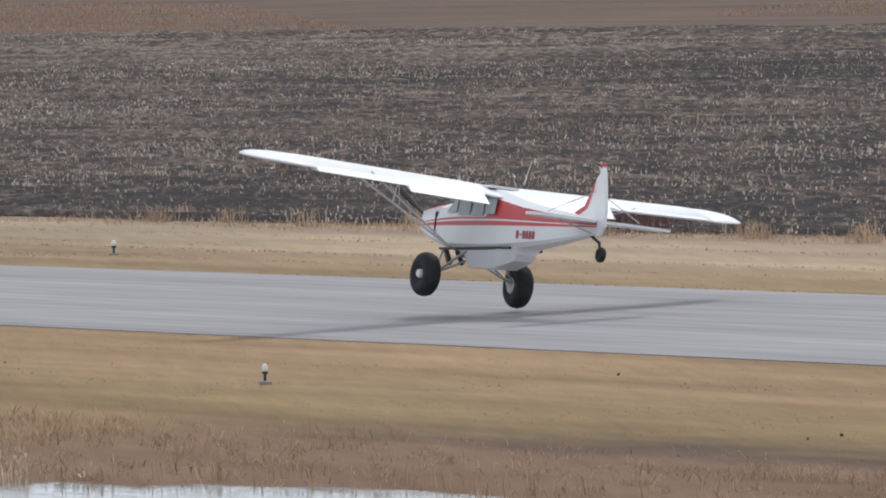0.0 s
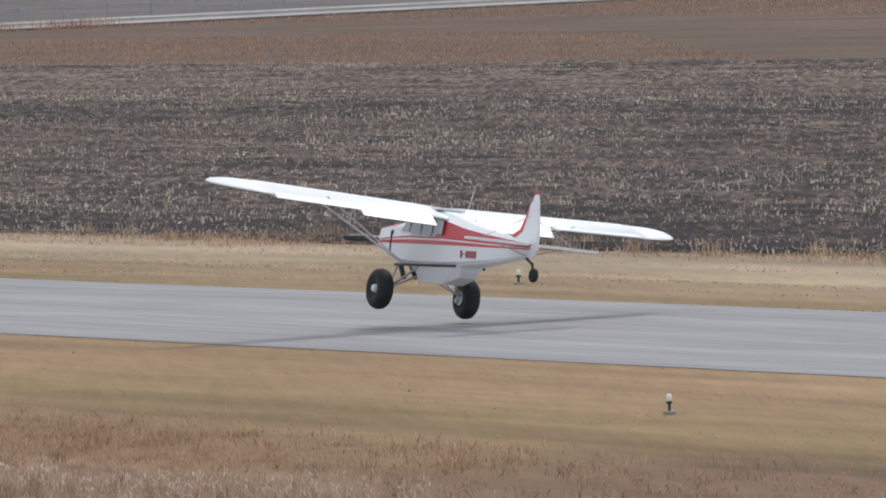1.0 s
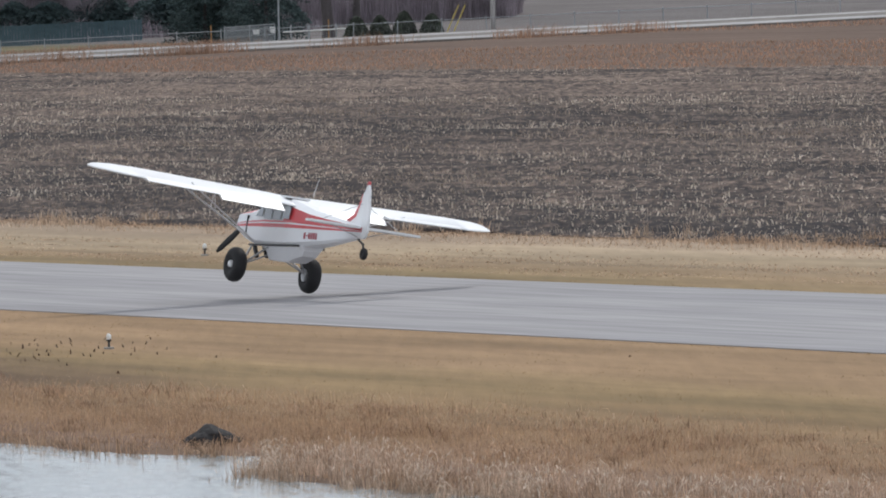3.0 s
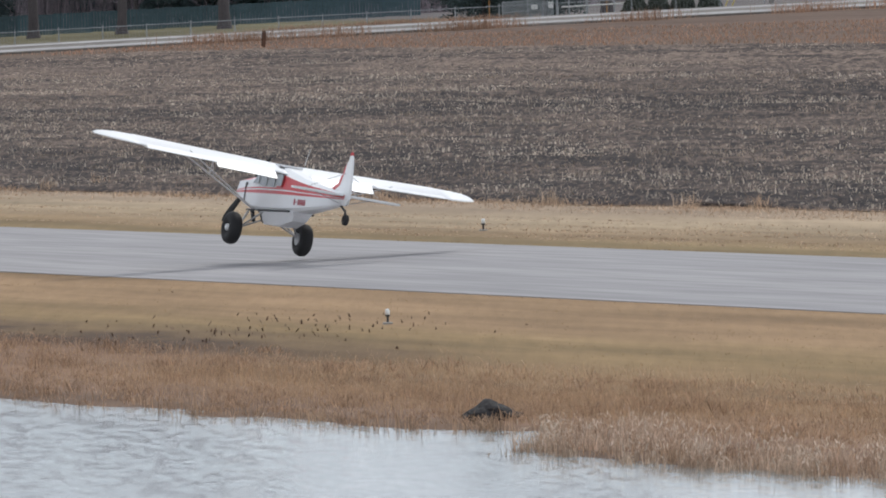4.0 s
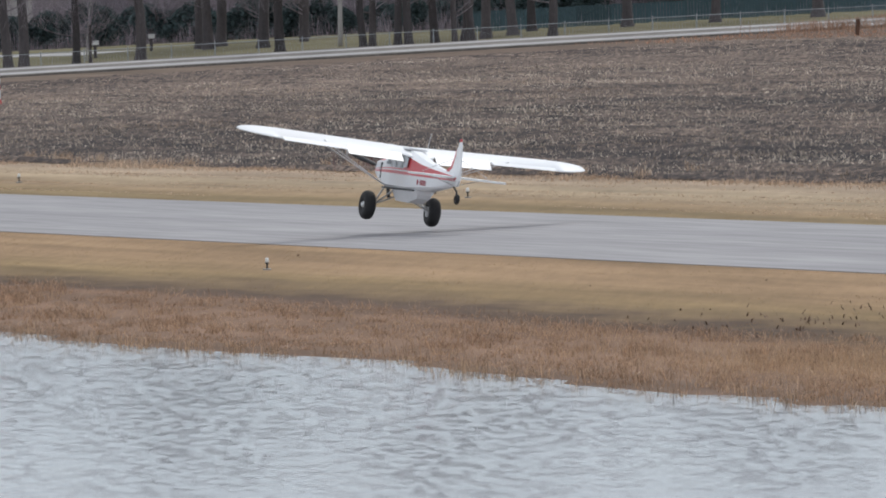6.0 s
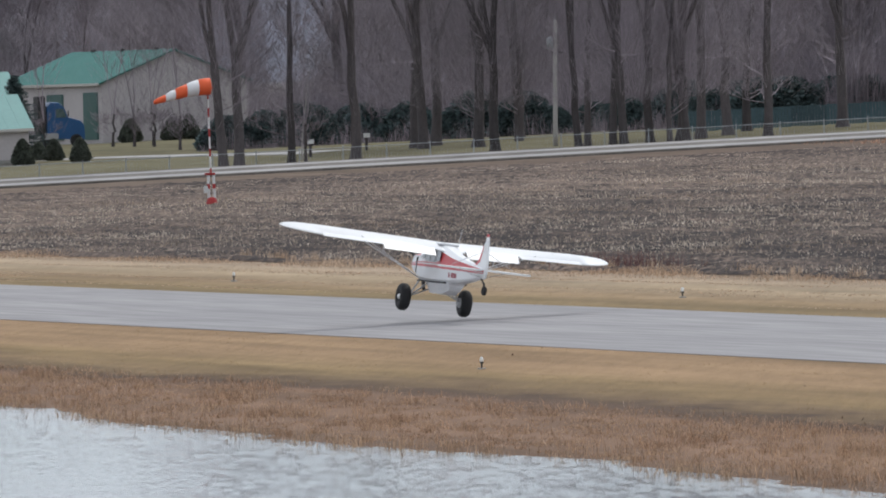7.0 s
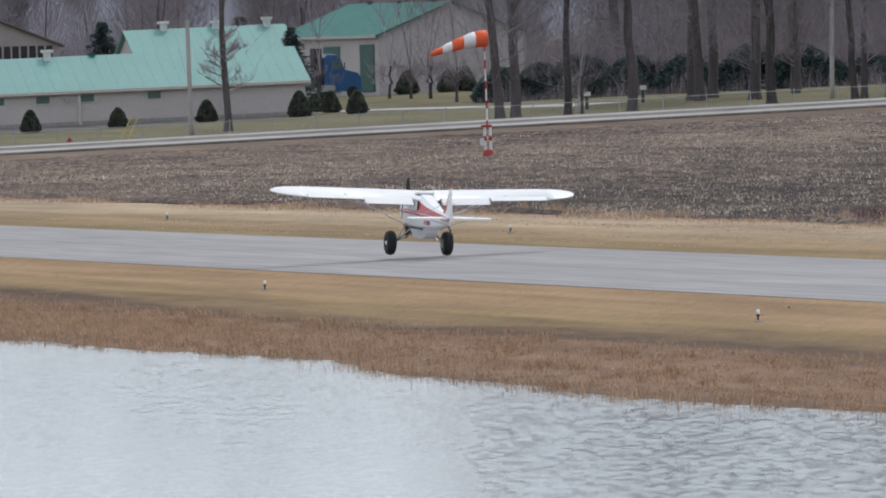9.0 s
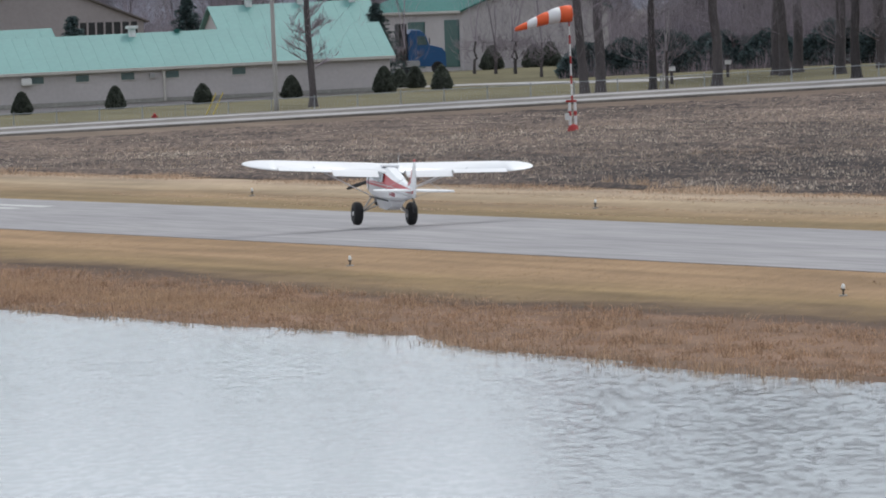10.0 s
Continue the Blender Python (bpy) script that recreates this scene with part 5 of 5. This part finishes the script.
    for k in range(24):
        c = road_point(rng.uniform(225, 239), 4.8 + rng.uniform(-0.6, 0.6)) if k < 16 else road_point(rng.uniform(216, 262), -6.0 + rng.uniform(-2.5, 1.0))
        pts.append(np.column_stack([rng.normal(c.x, 1.5, 330), rng.normal(c.y, 0.6, 330)]))
    xy = np.concatenate(pts)
    n = len(xy)
    blades("roadside_reeds", xy, heights(xy), rng.uniform(0.25, 0.95, n), rng.uniform(0.02, 0.045, n), M_ORANGE, "tall rusty reed tufts beside the gravel road", "reeds", 0.4, seed=10)
    # dark seed heads by one light
    xy = np.column_stack([rng.normal(75.6, 2.2, 130), rng.normal(247.5, 4.5, 130)])
    n = len(xy)
    blades("dock_weeds", xy, heights(xy) + rng.uniform(0.0, 0.3, n), rng.uniform(0.06, 0.14, n), rng.uniform(0.025, 0.045, n), M_WEED, "dark brown dock seed heads on the verge", "weeds", 1.8, seed=11)
    xy = np.column_stack([rng.uniform(74, 84, 16), rng.uniform(160, 330, 16)])
    blades("dead_leaves", xy, heights(xy), rng.uniform(0.03, 0.08, 16), rng.uniform(0.03, 0.08, 16), M_WEED, "scattered dark dead leaves on dry grass", "leaves", 1.2, seed=12)
    # leafless brush that closes the woods
    for k, (xa, xb, oa, ob_, n) in enumerate(((20, 200, 268, 300, 80000), (200, 251, 112, 142, 70000), (160, 212, 138, 165, 50000))):
        u, v = rng.uniform(0, 1, n), rng.uniform(0, 1, n)
        pts = [road_point(xa + (xb - xa) * i, oa + (ob_ - oa) * j) for i, j in zip(u, v)]
        xy = np.array([(q.x, q.y) for q in pts])
        blades("woodland_brush", xy, np.array([q.z for q in pts]) - 0.2, rng.uniform(1.5, 8.0, n) * (0.6 + 0.4 * np.sin(u * 37) ** 2), rng.uniform(0.015, 0.045, n), M_BRUSH, "dense leafless brush in the woods, haze painted in as purple-grey", "brush", 0.5, seed=30 + k)
    # thin veil of brush before the dark cedars
    n = 9000
    u, v = rng.uniform(0, 1, n), rng.uniform(0, 1, n)
    pts = [road_point(156 + 84 * i, 131 - 38 * i + 6 * j) for i, j in zip(u, v)]
    xy = np.array([(q.x, q.y) for q in pts])
    blades("undergrowth", xy, np.array([q.z for q in pts]) - 0.1, rng.uniform(0.5, 2.6, n) * (0.35 + 0.65 * np.sin(u * 61) ** 2), rng.uniform(0.012, 0.03, n), M_BRUSH, "thin grey leafless undergrowth before dark cedars", "brush", 0.7, seed=41)
    # bare red shoots at the field edge
    xy = np.concatenate([np.column_stack([rng.normal(111.4, 0.5, 500), rng.normal(416, 4.0, 500)]), np.column_stack([rng.normal(110.9, 0.5, 420), rng.normal(244.6, 0.9, 420)])])
    blades("red_shoots", xy, heights(xy), rng.uniform(0.3, 0.85, 920), rng.uniform(0.012, 0.02, 920), mat("red_osier", (0.17, 0.075, 0.07), 0.8, vary=0.2, island=0.3), "thin dark red willow shoots", "shrub", 0.5, seed=13)


def make_mound():
    bm = bmesh.new()
    bmesh.ops.create_icosphere(bm, subdivisions=4, radius=1.0)
    for v in bm.verts:
        k = 1 + 0.14 * noise.noise(v.co * 2.1) + 0.07 * noise.noise(v.co * 7)
        x, z = v.co.x, max(v.co.z, -0.3)
        peak = math.exp(-((x + 0.25) / (0.55 if x < -0.25 else 0.75)) ** 2)
        v.co = Vector((x * 0.52 * k, v.co.y * 0.5 * k, z * (0.08 + 0.21 * peak) * k))
    ob = part("mud_mound", bm, M_MUD)
    ob.location, ob.rotation_euler = (66.45, 203.8, gz(66.45, 203.8) + 0.08), (0, 0, radians(-18))
    tagged(ob, "dark muddy burrow mound at the pond's edge", "mound")


def make_post():
    t = thing("marker_post", "short rusty wooden post at the field's far edge", "post", m=pose(212.8, 694, gz(212.8, 694) - 0.05, 0, 4, 0))
    bm = bmesh.new()
    box(bm, 0, 0, 0.45, 0.22, 0.2, 1.1, 0.03)
    part("stump", bm, M_RUST, t)


make_ground()
make_water()
make_far_hill()
make_runway()
make_field()
make_road()
plane, prop, wheels, ailerons = make_plane()
place_edge_lights()
make_windsock()
make_utility_pole(207.5, 792.6, 8.4, True, 1.2)
make_utility_pole(162.4, 782.5, 7.7, False, -1.0)
make_utility_pole(263.0, 747.4, 9.5, False)
make_guy_guard(158.6, 787.0)
make_guy_guard(260.0, 748.0, 1.9)
make_post()
make_mound()

# clipped evergreens
first = make_evergreen("clipped_cedar", "clipped dark green conical cedar on mown grass", "shrub", "clipped cedars", 3, 1.95, 0.95, 0.55, 0.05, M_CEDAR)
spots = [(160.6, 862, 0.78), (167.3, 862, 0.74), (173.6, 862, 0.74), (180.0, 862, 0.78), (186.6, 861.5, 0.84), (192.5, 883.3, 0.72), (192.2, 876.7, 0.76), (190.5, 860.3, 0.78),
         (219.05, 970.5, 0.98), (222.25, 970.0, 0.85), (223.85, 970.5, 0.9), (249.1, 733.5, 0.85), (250.5, 733.1, 0.78), (251.8, 732.2, 0.82), (253.4, 731.6, 0.82)]
for k, (x, y, s) in enumerate(spots):
    m = pose(x, y, land(x), 0, 0, 71 * k) @ Matrix.Diagonal((s, s, s, 1))
    ob = first if k == 0 else copy_thing(first, m)
    ob.location, ob.rotation_euler, ob.scale = (x, y, land(x)), (0, 0, radians(71 * k)), (s, s, s * (1 + 0.08 * math.sin(k * 2.1)))

# dark conifers behind
def make_spruce(seed, h, r):
    """A spruce in uneven tiers: drooping boughs of short needled twigs, with gaps."""
    t = thing("spruce", "dark green spruce among bare trees", "tree", "spruces")
    rs = random.Random(seed)
    V, F = [], []
    z = 0.10 * h
    while z < 0.97 * h:
        reach = r * (1 - z / h) ** 0.8 + 0.12
        for k in range(11):
            az = rs.uniform(0, math.tau)
            ln = reach * rs.uniform(0.6, 1.12)
            d, side = Vector((math.cos(az), math.sin(az), 0)), Vector((-math.sin(az), math.cos(az), 0))
            for i in range(34):
                u = rs.uniform(0.08, 1) ** 0.8
                c = d * (ln * u) + side * rs.uniform(-0.22, 0.22) * ln * (1.15 - u) + Vector((0, 0, z - 0.34 * ln * u + 0.16 * ln * u * u + rs.uniform(-0.14, 0.08)))
                w = Vector((rs.uniform(-1, 1), rs.uniform(-1, 1), rs.uniform(-0.7, 0.3))).normalized() * rs.uniform(0.12, 0.34)
                q = Vector((rs.uniform(-1, 1), rs.uniform(-1, 1), rs.uniform(-1, 1))).normalized() * 0.07
                b0 = len(V)
                V.extend([c - q, c + q, c + w])
                F.append((b0, b0 + 1, b0 + 2))
        z += h * 0.033
    quick_mesh("foliage", [tuple(p) for p in V], F, M_PINE, "", "", "", t)
    part("trunk", rod(bmesh.new(), (0, 0, -0.15), (0, 0, h * 0.96), 0.14, 0.02, 8), M_BARK, t)
    return t


spruce = make_spruce(8, 8.0, 3.7)
spots = [(178.3, 935, 0.83), (187.2, 935, 0.94), (195.3, 904, 0.80), (205, 968, 0.9), (249.5, 765, 1.05), (251, 767, 0.95), (252, 760, 1.0), (254, 771, 1.1)]
for k, (x, y, s) in enumerate(spots):
    ob = spruce if k == 0 else copy_thing(spruce, pose(x, y, land(x)))
    ob.location, ob.rotation_euler, ob.scale = (x, y, land(x)), (0, 0, radians(50 * k)), (s, s, s)
hedge = make_evergreen("cedar_hedge_tree", "dark dense cedar at the edge of the woods", "tree", "cedar hedge", 15, 3.2, 1.6, 0.5, 0.0, M_PINE, 5200)
rng = random.Random(4)
for k in range(44):
    p = road_point(158 + k * 1.83 + rng.uniform(-0.9, 0.9), 138 - k * 0.85 + rng.uniform(-4, 4))
    s = rng.uniform(0.6, 1.05)
    ob = hedge if k == 0 else copy_thing(hedge, Matrix())
    ob.location, ob.rotation_euler, ob.scale = (p.x, p.y, p.z - 0.1), (rng.uniform(-0.15, 0.15), rng.uniform(-0.15, 0.15), rng.uniform(0, 6)), (s * rng.uniform(1.1, 1.9), s * rng.uniform(1.1, 1.9), s)

# bare trees: five kinds, copied
kinds = [make_bare_tree(11, 20, 0.31, "tall bare grey deciduous tree beyond the road", "bare trees", False, 4, 6, 5000), make_bare_tree(12, 22, 0.36, "tall bare grey deciduous tree beyond the road", "bare trees", True, 4, 6, 5000),
         make_bare_tree(13, 19, 0.27, "tall bare grey deciduous tree beyond the road", "bare trees", False, 4, 6, 5000), make_bare_tree(14, 21, 0.33, "tall bare grey deciduous tree beyond the road", "bare trees", True, 4, 6, 5000)]
kinds += [make_bare_tree(31 + k, 13 + k, 0.10 + 0.02 * k, "slender bare tree in the woods behind the farm", "woods trees", False, 4, 12, 7000) for k in range(3)]
used = set()


def put_tree(kind, x, y, s, turn, wide=1.0):
    src = kinds[kind]
    if kind in used:
        src = copy_thing(src, Matrix())
    used.add(kind)
    src.location, src.rotation_euler, src.scale = (x, y, land(x)), (rng.uniform(-0.05, 0.05), rng.uniform(-0.07, 0.07), turn), (s * wide, s * wide, s)


rows = [(178.7, 765.2), (180.2, 767.3), (184, 769), (188.6, 770.7), (209.4, 837.3), (209.2, 831.5), (208.5, 816.5), (197.2, 768.3), (219.4, 847.8), (201.7, 764.6), (203.1, 767.7), (202.9, 760.7), (203.4, 759.8), (206.4, 764.6),
        (207.2, 762.7), (208.9, 764.9), (218.9, 797.9), (220.2, 795.8), (213.6, 762.5), (206.1, 824.8), (205.2, 818.9), (206.7, 809.9), (214.6, 829.5), (210, 770.2), (215.4, 785.1), (252.4, 748.6), (254, 748),
        (231, 806), (236, 802), (242, 798), (226, 812)]
for k, (x, y) in enumerate(rows):
    put_tree(k % 4, x, y, rng.uniform(0.85, 1.1), rng.uniform(0, 6.28), 0.78 if 8 < k < 16 else 1.0)
# woods behind
for xa, xb, oa, ob_, count in ((30, 190, 265, 400, 110), (160, 212, 142, 260, 110), (203, 236, 108, 220, 90)):
    for k in range(count):
        p = road_point(rng.uniform(xa, xb), rng.uniform(oa, ob_))
        put_tree(rng.randrange(4, 7) if k % 7 else rng.randrange(4), p.x, p.y, rng.uniform(0.75, 1.2), rng.uniform(0, 6.28), rng.uniform(0.8, 1.2))
yard = make_bare_tree(21, 21, 0.24, "bare yard tree with short side branches beside the road", "yard trees", False, 4, 30, 500, 0.45)
yard.location = (170.2, 808.1, land(170.2))
sapling = make_bare_tree(22, 10, 0.095, "thin bare sapling on the mown lawn", "saplings", False, 4, 12, 450, 0.8)
for k, (x, y) in enumerate([(212.3, 946.8), (211.9, 937.5), (214, 940), (211.6, 929.3), (206.5, 898.3), (215.2, 874), (188.8, 785.1), (203, 930), (199, 925), (196.5, 940)]):
    ob = sapling if k == 0 else copy_thing(sapling, Matrix())
    ob.location, ob.rotation_euler = (x, y, land(x)), (0, 0, 1.9 * k)

# farm buildings
barn = make_building("long_barn", "long low taupe barn with seafoam steel roof", (120, 868), (188.1, 866), 11, 2.4, 2.3, M_ROOF, M_SIDING, tilt=0.021, zoff=-0.08,
                     windows=[(d, 1.86, 1.0, 0.55) for d in (42.7, 45.95, 49.2, 52.4, 57.2)], vents=[(50.5, 0.93, 0.8, 0.75, M_POST_WHITE), (53.8, 0.97, 0.5, 0.3, M_ROOF_DARK)])
make_building("second_barn", "barn with seafoam steel roof behind the long barn", (185.7, 912), (197.4, 911.65), 12, 3.6, 2.5, M_ROOF, M_SIDING, tilt=0.020, vents=[(2.75, 0.97, 0.8, 0.7, M_POST_WHITE), (6.7, 0.97, 0.7, 0.6, M_POST_WHITE), (10.65, 0.97, 0.8, 0.7, M_POST_WHITE)])
make_building("workshop", "large taupe workshop with teal steel roof", (214.95, 999.3), (218.0, 976.0), 12.5, 4.5, 2.5, M_ROOF_DARK, M_SIDING, doors=[(12.6, 3.8, 3.7, M_DOOR), (21, 3.3, 3.8, M_DOOR)], zoff=0.2, vents=[(5, 0.98, 0.4, 0.3, M_DARK), (12, 0.98, 0.4, 0.3, M_DARK), (20, 0.98, 0.4, 0.3, M_DARK)])
house = make_building("farmhouse", "taupe farmhouse with brown shingle roof", (172.4, 1000), (176.2, 982), 18, 5.75, 3.4, M_ROOF_BROWN, M_SIDING_DARK)
make_building("low_shed", "low shed with seafoam steel roof beside the long barn", (148, 889), (168.4, 889), 7, 3.6, 1.75, M_ROOF, M_SIDING, tilt=0.021, vents=[(17.8, 0.35, 0.35, 0.35, M_DARK)])
make_building("far_barn", "far barn with teal steel roof behind the farmhouse", (174, 1016), (189.3, 1016), 10, 7.5, 2.4, M_ROOF_DARK, M_SIDING)


def add_house_details():
    """Veranda of the farmhouse; heater, lamp, pipe and footing on the barn."""
    ex = (Vector((176.2, 982, 0)) - Vector((172.4, 1000, 0))).length
    # the shade inside the veranda is a flat dark panel on the wall
    bm = bmesh.new()
    box(bm, ex + 0.01, 14.9, 5.0, 0.12, 5.4, 1.5)
    veranda = part("veranda", bm, M_DARK, house, "flat dark panel painted as the veranda's shade")
    for k in range(8):
        bm = bmesh.new()
        box(bm, ex + 0.12, 12.3 + 0.74 * k, 5.0, 0.1, 0.16, 1.5, 0.01)
        part("veranda_post", bm, M_SIDING_DARK, veranda)
    bm = bmesh.new()
    box(bm, 41.9, -0.25, 1.78, 0.72, 0.42, 0.5, 0.03)
    box(bm, 41.9, -0.47, 1.78, 0.5, 0.03, 0.32)
    part("air_conditioner", bm, M_POST_WHITE, barn, "white air conditioner on the wall")
    bm = bmesh.new()
    box(bm, 50.95, -0.16, 1.86, 0.4, 0.3, 0.16, 0.03)
    box(bm, 50.95, -0.2, 1.72, 0.34, 0.2, 0.14, 0.02)
    part("wall_lamp", bm, M_STEEL, barn, "grey wall lamp")
    bm = bmesh.new()
    rod(bm, (51.8, -0.14, 0.0), (51.8, -0.14, 2.25), 0.1, sides=8)
    box(bm, 51.8, -0.12, 2.2, 0.34, 0.24, 0.18, 0.02)
    part("downpipe", bm, M_TRIM, barn, "pale downpipe")
    bm = bmesh.new()
    box(bm, 34.05, -0.04, 0.08, 67.9, 0.06, 0.3)
    part("footing", bm, M_CONCRETE, barn, "grey concrete footing")


add_house_details()


def make_hydrant(x, y):
    t = thing("hydrant", "small red hydrant in the grass by the gravel road", "hydrant", m=pose(x, y, land(x) + 0.02))
    bm = bmesh.new()
    lathe(bm, [(0.17, -0.05), (0.17, 0.05), (0.11, 0.08), (0.11, 0.36), (0.14, 0.38), (0.10, 0.46), (0.03, 0.5)], 12)
    part("barrel", bm, M_POST_RED, t, "", True)
    part("outlet", rod(bmesh.new(), (-0.2, 0, 0.27), (0.2, 0, 0.27), 0.06), M_POST_RED, t)


make_hydrant(155.1, 786.0)


def make_park():
    """A gravel drive across the lawn, two notice boards and a pale birch."""
    bm = bmesh.new()
    prev = None
    for k in range(15):
        x, y = 192.5 + 0.75 * k + 1.2 * math.sin(k * 0.4), 888 - 3.9 * k
        w = 2.2 + 1.6 * max(0, k - 9) / 5
        row = [bm.verts.new((x + sx * w * 0.8, y + sx * w * 0.9, land(x + sx * w * 0.8) + dz)) for sx, dz in ((-1, 0.03), (1, 0.03), (1, -0.1), (-1, -0.1))]
        if prev:
            for i in range(4):
                bm.faces.new((prev[i], prev[(i + 1) % 4], row[(i + 1) % 4], row[i]))
        prev = row
    bmesh.ops.recalc_face_normals(bm, faces=bm.faces)
    tagged(part("drive", bm, M_GRAVEL), "pale gravel drive across the mown lawn", "drive", "", "structure")
    board = None
    for x, y in ((195.6, 812.0), (203.9, 830.0)):
        m = pose(x, y, land(x))
        if board is None:
            board = thing("notice_board", "small white notice board on a dark post", "sign", "lawn notices", m=m)
            part("post", rod(bmesh.new(), (0, 0, -0.1), (0, 0, 0.9), 0.12, 0.1, 8), M_BARK, board)
            part("board", box(bmesh.new(), 0, -0.12, 1.02, 0.46, 0.05, 0.3, 0.01), M_POST_WHITE, board, "blank white board")
        else:
            copy_thing(board, m)
    V, F = [], []
    tube(V, F, [Vector(p) for p in ((0, 0, -0.2), (0, 0, 0.8), (0.1, 0, 2.1), (0.34, 0.05, 3.6), (0.5, 0, 5.2), (0.75, 0.1, 7.0))], [0.07, 0.06, 0.05, 0.045, 0.035, 0.015], 7)
    for k in range(14):
        z, sx = 2.6 + 0.32 * k, 1 if k % 2 else -1
        c = 0.05 + 0.09 * z
        tube(V, F, [Vector((c, 0, z)), Vector((c + sx * 0.35, 0.1, z + 0.5)), Vector((c + sx * 0.6, 0.1, z + 1.2))], [0.016, 0.011, 0.005], 3)
    birch = thing("tree", "slender pale birch sapling on the mown lawn", "tree", m=pose(191.9, 799.0, land(191.9)))
    quick_mesh("trunk", [tuple(p) for p in V], F, M_POLE, "pale birch bark", "", "", birch)


make_park()
make_truck(209.8, 955)
make_chain_fence()
make_slat_fence()
make_gate()
make_vegetation()


# ---- what moves ----
def motions():
    def at(x, y, z, heading, nose, bank):
        return pose(x, y, z + 0.065) @ Matrix.Rotation(radians(-heading), 4, "Z") @ Matrix.Rotation(radians(nose), 4, "X") @ Matrix.Rotation(radians(bank), 4, "Y")
    walk(plane, [(t, at(*r)) for t, *r in FLIGHT])
    # the left aileron is held down and the right one up until the wings come level
    held = [(0.0, 5), (2.0, 5), (3.3, 4), (5.0, 4), (6.0, 3), (7.5, 1), (8.5, -1), (10.0, -1)]
    for ob, sx in ailerons:
        walk(ob, [(t, pose(*ob.location, a if sx < 0 else -a, 0, 0)) for t, a in held])
    for wheel, sx in wheels:
        walk(wheel, [(k / 10, pose(sx * 0.966, 0, 0.41, -78 * k, 0, 0)) for k in range(101)])
    # blade angles at each half second; between them the blade goes on round
    seen = [125, 18, 85, 100, 35, 60, 40, 86, 30, 90, 3, 72, 105, 55, 130, 12, 3, 88, 0, 140, 70]
    turn, rows_ = seen[0], []
    for k in range(20):
        step = (seen[k + 1] - seen[k]) % 180 + 180
        step += 180 if step < 245 else 0
        rows_ += [((5 * k + i) / 10, pose(0, 1.87, 1.47, 0, turn + step * i / 5, 0)) for i in range(5)]
        turn += step
    walk(prop, rows_ + [(10.0, pose(0, 1.87, 1.47, 0, turn, 0))])


motions()
